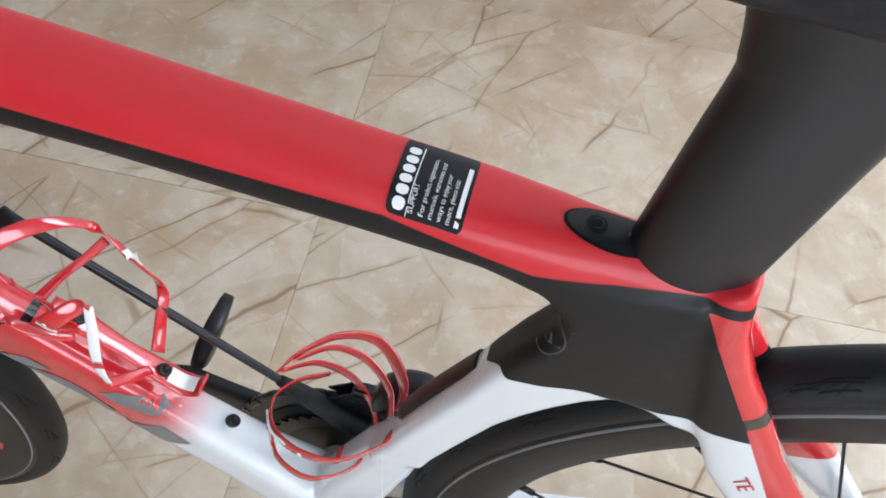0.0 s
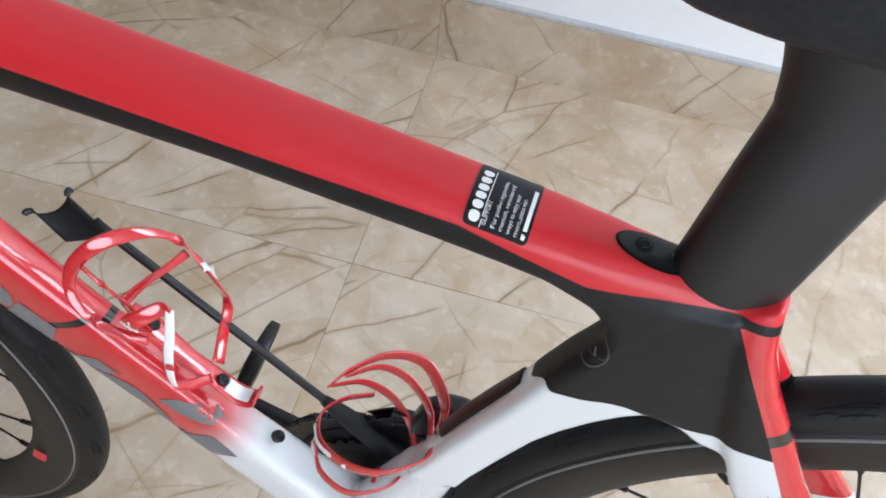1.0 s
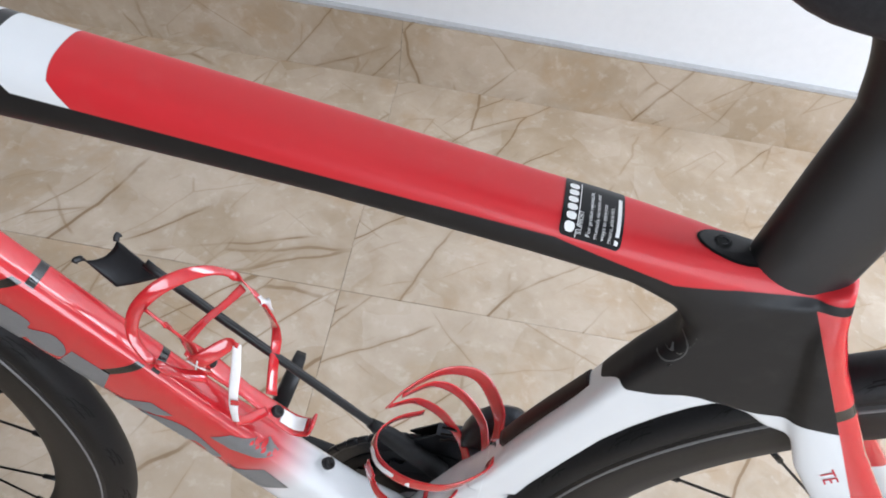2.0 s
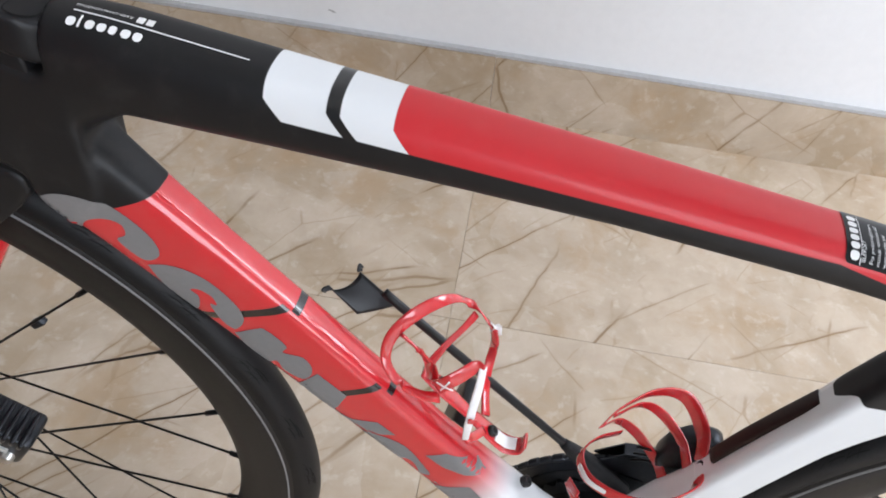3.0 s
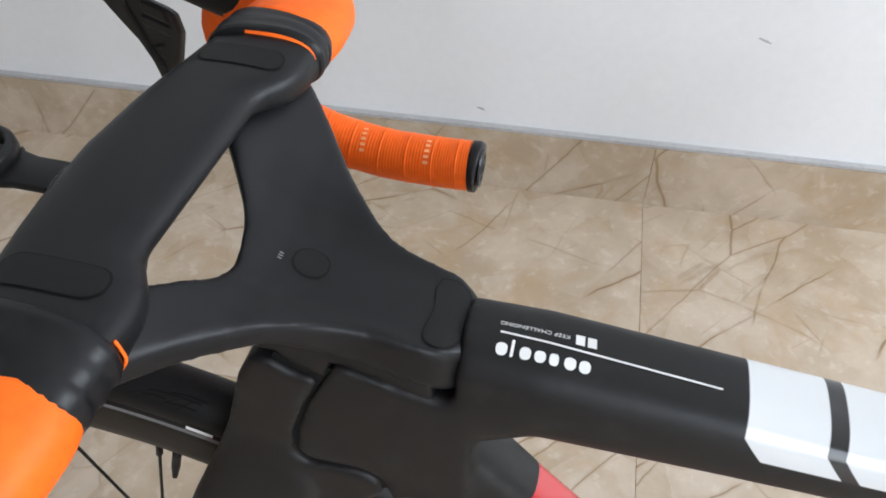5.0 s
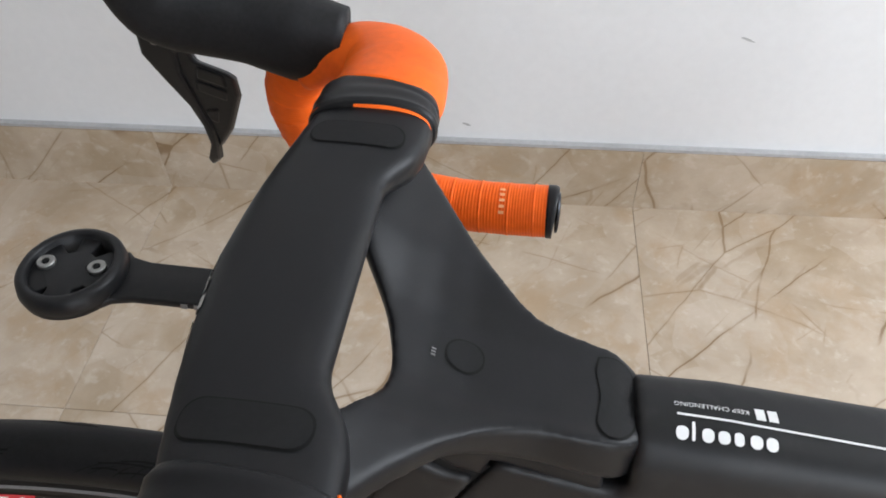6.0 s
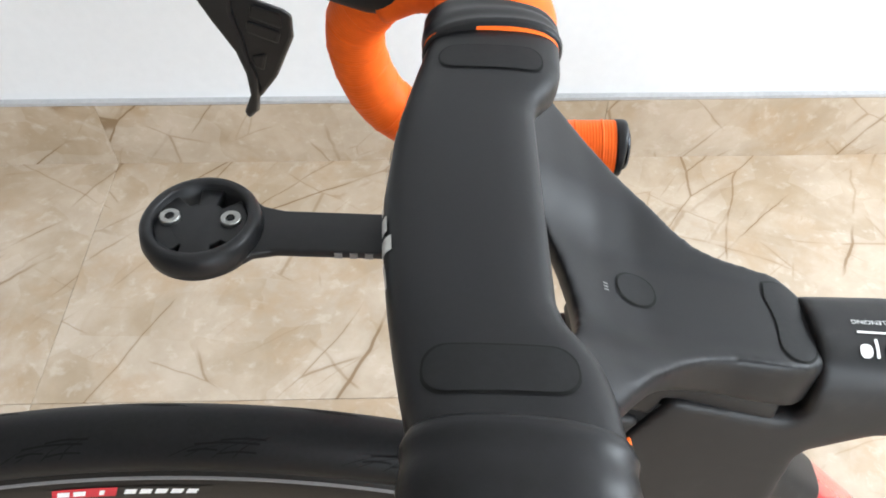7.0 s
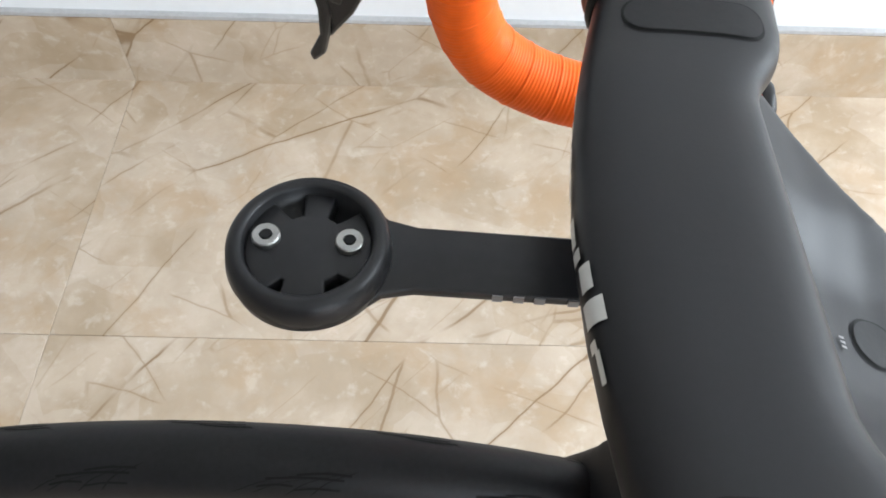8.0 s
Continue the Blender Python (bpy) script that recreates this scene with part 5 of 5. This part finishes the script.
lathe(bm, [(0.0, 0.041), (0.030, 0.041), (0.050, 0.0425), (0.082, 0.0455), (0.082, 0.0480), (0.050, 0.0480), (0.0, 0.0520)], 48)
moved(bm, Matrix.Translation(BB))
part("spider_and_shade", bm, M_PLAST, bike, "black crank spider, closed to stand in for shade between the rings")
bm = bmesh.new()
n = 54
for k in range(n):
    t = 2 * math.pi * (k + 0.5) / n
    c = BB + Vector((0.0985 * math.cos(t), 0.0482, 0.0985 * math.sin(t)))
    d = Vector((-math.sin(t), 0, math.cos(t)))
    rad = Vector((math.cos(t), 0, math.sin(t)))
    ww = 0.0038 if k % 2 else 0.0028
    loft(bm, [(c - d * 0.0062, rad * 0.0016, Vector((0, ww, 0)), 2.5), (c - d * 0.004, rad * 0.0038, Vector((0, ww, 0)), 2.5), (c + d * 0.004, rad * 0.0038, Vector((0, ww, 0)), 2.5), (c + d * 0.0062, rad * 0.0016, Vector((0, ww, 0)), 2.5)], 8)
part("chain", bm, M_DARKMETAL, bike, "dark oily chain", False)
for sgn in (1, -1):
    bm = bmesh.new()
    d = Vector((-0.147, 0, 0.046)).normalized() * sgn
    nn = Vector((-d.z, 0, d.x))
    at = lambda k, o: BB + d * k + Vector((0, (0.052 + o) * sgn, 0))
    yv = lambda k: Vector((0, k, 0))
    loft(bm, [(at(-0.018, 0), nn * 0.012, yv(0.007), 3), (at(0, 0.002), nn * 0.021, yv(0.010), 3), (at(0.05, 0.006), nn * 0.017, yv(0.0085), 3.5), (at(0.12, 0.010), nn * 0.0145, yv(0.0075), 3.5), (at(0.155, 0.012), nn * 0.014, yv(0.0075), 3.5), (at(0.168, 0.012), nn * 0.008, yv(0.006), 2.5)], 24)
    arm_ = part("crank_arm", bm, M_PLAST, bike, "black crank arm")
    bm = bmesh.new()
    u = Vector((0.35, 0, 0.94))
    c = at(0.152, 0.022) + u * 0.010
    q = Vector((0.94, 0, -0.35))
    loft(bm, [(c, u * 0.010, q * 0.006, 2.4), (c + yv(0.010 * sgn), u * 0.020, q * 0.0075, 5), (c + yv(0.030 * sgn) - u * 0.002, u * 0.030, q * 0.0075, 8), (c + yv(0.056 * sgn) + u * 0.004, u * 0.024, q * 0.006, 8), (c + yv(0.066 * sgn) + u * 0.010, u * 0.013, q * 0.005, 8)], 24)
    part("pedal", bm, M_PLAST, arm_, "black clipless pedal")
bm = bmesh.new()
loft(bm, [((0.000, 0.032, 0.400), (0.011, 0, 0), (0, 0.012, 0), 3), ((0.008, 0.033, 0.412), (0.019, 0, 0), (0, 0.015, 0), 3), ((0.014, 0.034, 0.425), (0.020, 0, 0), (0, 0.015, 0), 3), ((0.018, 0.034, 0.436), (0.014, 0, 0), (0, 0.011, 0), 3), ((0.019, 0.034, 0.440), (0.006, 0, 0), (0, 0.005, 0), 2.5)], 20)
mech = part("front_mech", bm, M_DARKMETAL, bike, "dark grey front derailleur body")
bm = bmesh.new()
for vv in (0.041, 0.0525):
    prism(bm, [(-0.052, 0.372), (-0.03, 0.388), (0.012, 0.386), (0.022, 0.368), (0.008, 0.360), (-0.03, 0.362)], vv, vv + 0.0016)
box(bm, -0.03, 0.0, 0.041, 0.054, 0.384, 0.389)
part("mech_cage", bm, M_DARKMETAL, mech, "thin dark guide plates", False)
for k in range(3):
    bm = bmesh.new()
    sweep(bm, [(0.0, 0.03 + 0.002 * k, 0.395 + 0.006 * k), (-0.014, 0.032, 0.397 + 0.007 * k), (-0.026, 0.034, 0.392 + 0.009 * k)], 0.0012, 0.0012, (0, 1, 0), 8)
    part("cable", bm, M_SPOKE, mech, "thin black cable")

# brake caliper on the near fork blade
CAL = STEER @ Matrix.Translation(FRAME_FORM @ Vector((-0.531, -0.050, 0.402))) @ pose(0, 0, 0, 0, 33, 0)
cal = new("brake_caliper")
cal.parent = bike
cal.matrix_local = CAL
cal["label"] = "black finned disc brake caliper"
bm = bmesh.new()
box(bm, -0.024, 0.024, -0.012, 0.016, -0.020, 0.018)
bevelled(part("caliper_body", bm, M_DARKMETAL, cal), 0.004, 3)
for k in range(7):
    bm = bmesh.new()
    box(bm, -0.021 + 0.006 * k, -0.0178 + 0.006 * k, -0.016, 0.012, 0.016, 0.0245)
    bevelled(part("fin", bm, M_DARKMETAL, cal), 0.0008, 1)
for px, pz in ((-0.016, -0.008), (0.014, -0.008), (0.0, 0.008)):
    bm = bmesh.new()
    lathe(bm, [(0.0, -0.004), (0.0045, -0.004), (0.0052, -0.0025), (0.0052, 0.004)], 16)
    moved(bm, Matrix.Translation((px, -0.013, pz)))
    part("caliper_bolt", bm, M_STEEL, cal, "bright steel bolt")
bm = bmesh.new()
box(bm, -0.02, 0.012, -0.0135, -0.011, -0.004, 0.001)
part("caliper_print", bm, M_SILVER, cal, "silver print", False)

# rod stand pushed lengthwise through the cages
stand = thing("folded_stand", "black metal rod stand with cradle, stowed through the cages", "bike stand", BIKE_M)
SHAPED[stand] = FRAME_FORM
bm = bmesh.new()
sweep(bm, [(-0.2340, 0.0378, 0.5292), (-0.2190, 0.0360, 0.5175), (-0.14, 0.0360, 0.4483), (-0.07, 0.0360, 0.3870), (-0.045, 0.0360, 0.3651)], 0.0034, 0.0034, (0, 1, 0), 16, 2, 4)
rod = part("rod", bm, M_RODBLACK, stand, "straight glossy black rod")
bm = bmesh.new()
sweep(bm, [(-0.082, 0.0360, 0.3975), (-0.06, 0.0360, 0.3782), (-0.032, 0.0360, 0.3537), (-0.02, 0.0360, 0.3432)], 0.0075, 0.0072, (0, 1, 0), 20, 2.4, 5, (0.55, 1.0, 1.1, 1.15, 1.1))
part("rod_foot", bm, M_RUBBER, stand, "thick black rubber foot")
bm = bmesh.new()
cA, cB, cC, cD = Vector((-0.2525, 0.0430, 0.5400)), Vector((-0.2690, 0.0270, 0.5340)), Vector((-0.2500, 0.0235, 0.5185)), Vector((-0.2235, 0.0350, 0.5220))
sag = Vector((-0.25, -0.35, -0.9)).normalized()
grid = []
for i in range(11):
    u = i / 10
    row = []
    for k in range(13):
        v = k / 12
        p = (cA * (1 - u) + cD * u) * (1 - v) + (cB * (1 - u) + cC * u) * v
        bite = 0.0035 * math.sin(math.pi * v) ** 0.7 * (1 - u) ** 2
        row.append(bm.verts.new(p + sag * (0.0015 * math.sin(math.pi * v) * (1 - 0.5 * u)) + Vector((0.737, 0, -0.676)) * bite))
    grid.append(row)
for r0, r1 in zip(grid, grid[1:]):
    for k in range(12):
        bm.faces.new((r0[k], r0[k + 1], r1[k + 1], r1[k]))
cr = part("cradle", bm, M_RODBLACK, stand, "bent black cradle plate")
so = cr.modifiers.new("thick", "SOLIDIFY")
so.thickness, so.offset = 0.0022, 0.0
for c, o in ((cA, Vector((0, 0.004, 0))), (cB, Vector((-0.003, -0.003, 0)))):
    bm = bmesh.new()
    up = Vector((-0.3, 0.1, 0.95)).normalized() * 0.0016
    sweep(bm, [c, c + up + o * 0.2, c + up * 1.1 + o, c + up * 0.2 + o * 1.4], 0.0020, 0.0009, (0.737, 0, -0.676), 10, 3)
    part("cradle_lip", bm, M_RODBLACK, stand, "rolled lip of the cradle")

# scuffs on the wall
for x, z, w_, h_ in ((-0.108, 0.335, 0.012, 0.003), (-0.517, 0.162, 0.009, 0.0025)):
    bm = bmesh.new()
    k = 9
    vs = [bm.verts.new((x + w_ * math.cos(2 * math.pi * i / k) * random.uniform(0.5, 1), WALL_Y + 0.0113, z + h_ * math.sin(2 * math.pi * i / k) * random.uniform(0.5, 1) - 0.3 * w_ * math.cos(2 * math.pi * i / k))) for i in range(k)]
    bm.faces.new(vs)
    mesh_ob("scuff", bm, M_SCUFF, wall_north, "small grey scuff", False)

# ---- floor pieces ----
def tile_mesh(name, sx, sy, sz):
    bm = bmesh.new()
    r = 0.0006
    lo = [bm.verts.new(p) for p in ((0, 0, -sz), (sx, 0, -sz), (sx, sy, -sz), (0, sy, -sz))]
    md = [bm.verts.new(p) for p in ((0, 0, -r), (sx, 0, -r), (sx, sy, -r), (0, sy, -r))]
    hi = [bm.verts.new(p) for p in ((r, r, 0), (sx - r, r, 0), (sx - r, sy - r, 0), (r, sy - r, 0))]
    for a, b in ((lo, md), (md, hi)):
        for i in range(4):
            bm.faces.new((a[i], a[(i + 1) % 4], b[(i + 1) % 4], b[i]))
    bm.faces.new(hi)
    bmesh.ops.recalc_face_normals(bm, faces=bm.faces[:])
    me = bpy.data.meshes.new(name)
    bm.to_mesh(me)
    bm.free()
    me.materials.append(M_TILE)
    return me


GAP = 0.0005
full = tile_mesh("tile", TILE - GAP, TILE - GAP, 0.0022)
cut = tile_mesh("tile", TILE - GAP, WALL_Y - ROW_Y + 0.006, 0.0022)
skirt = tile_mesh("tile", TILE - GAP, SKIRT - 0.001, 0.0115)
for i in range(-3, 4):
    xa = JOINT_X + TILE * i
    if xa > X1 or xa < X0 - 0.7:
        continue
    for j in range(0, 5):
        ob = new("tile", cut if j == 0 else full)
        ob.parent = floor
        ob.location = (xa + GAP / 2, ROW_Y - TILE * j + GAP / 2, 0)
    ob = new("tile", skirt)
    ob.parent = baseboard
    ob.matrix_local = pose(xa + GAP / 2, WALL_Y, -0.0004, 90, 0, 0)
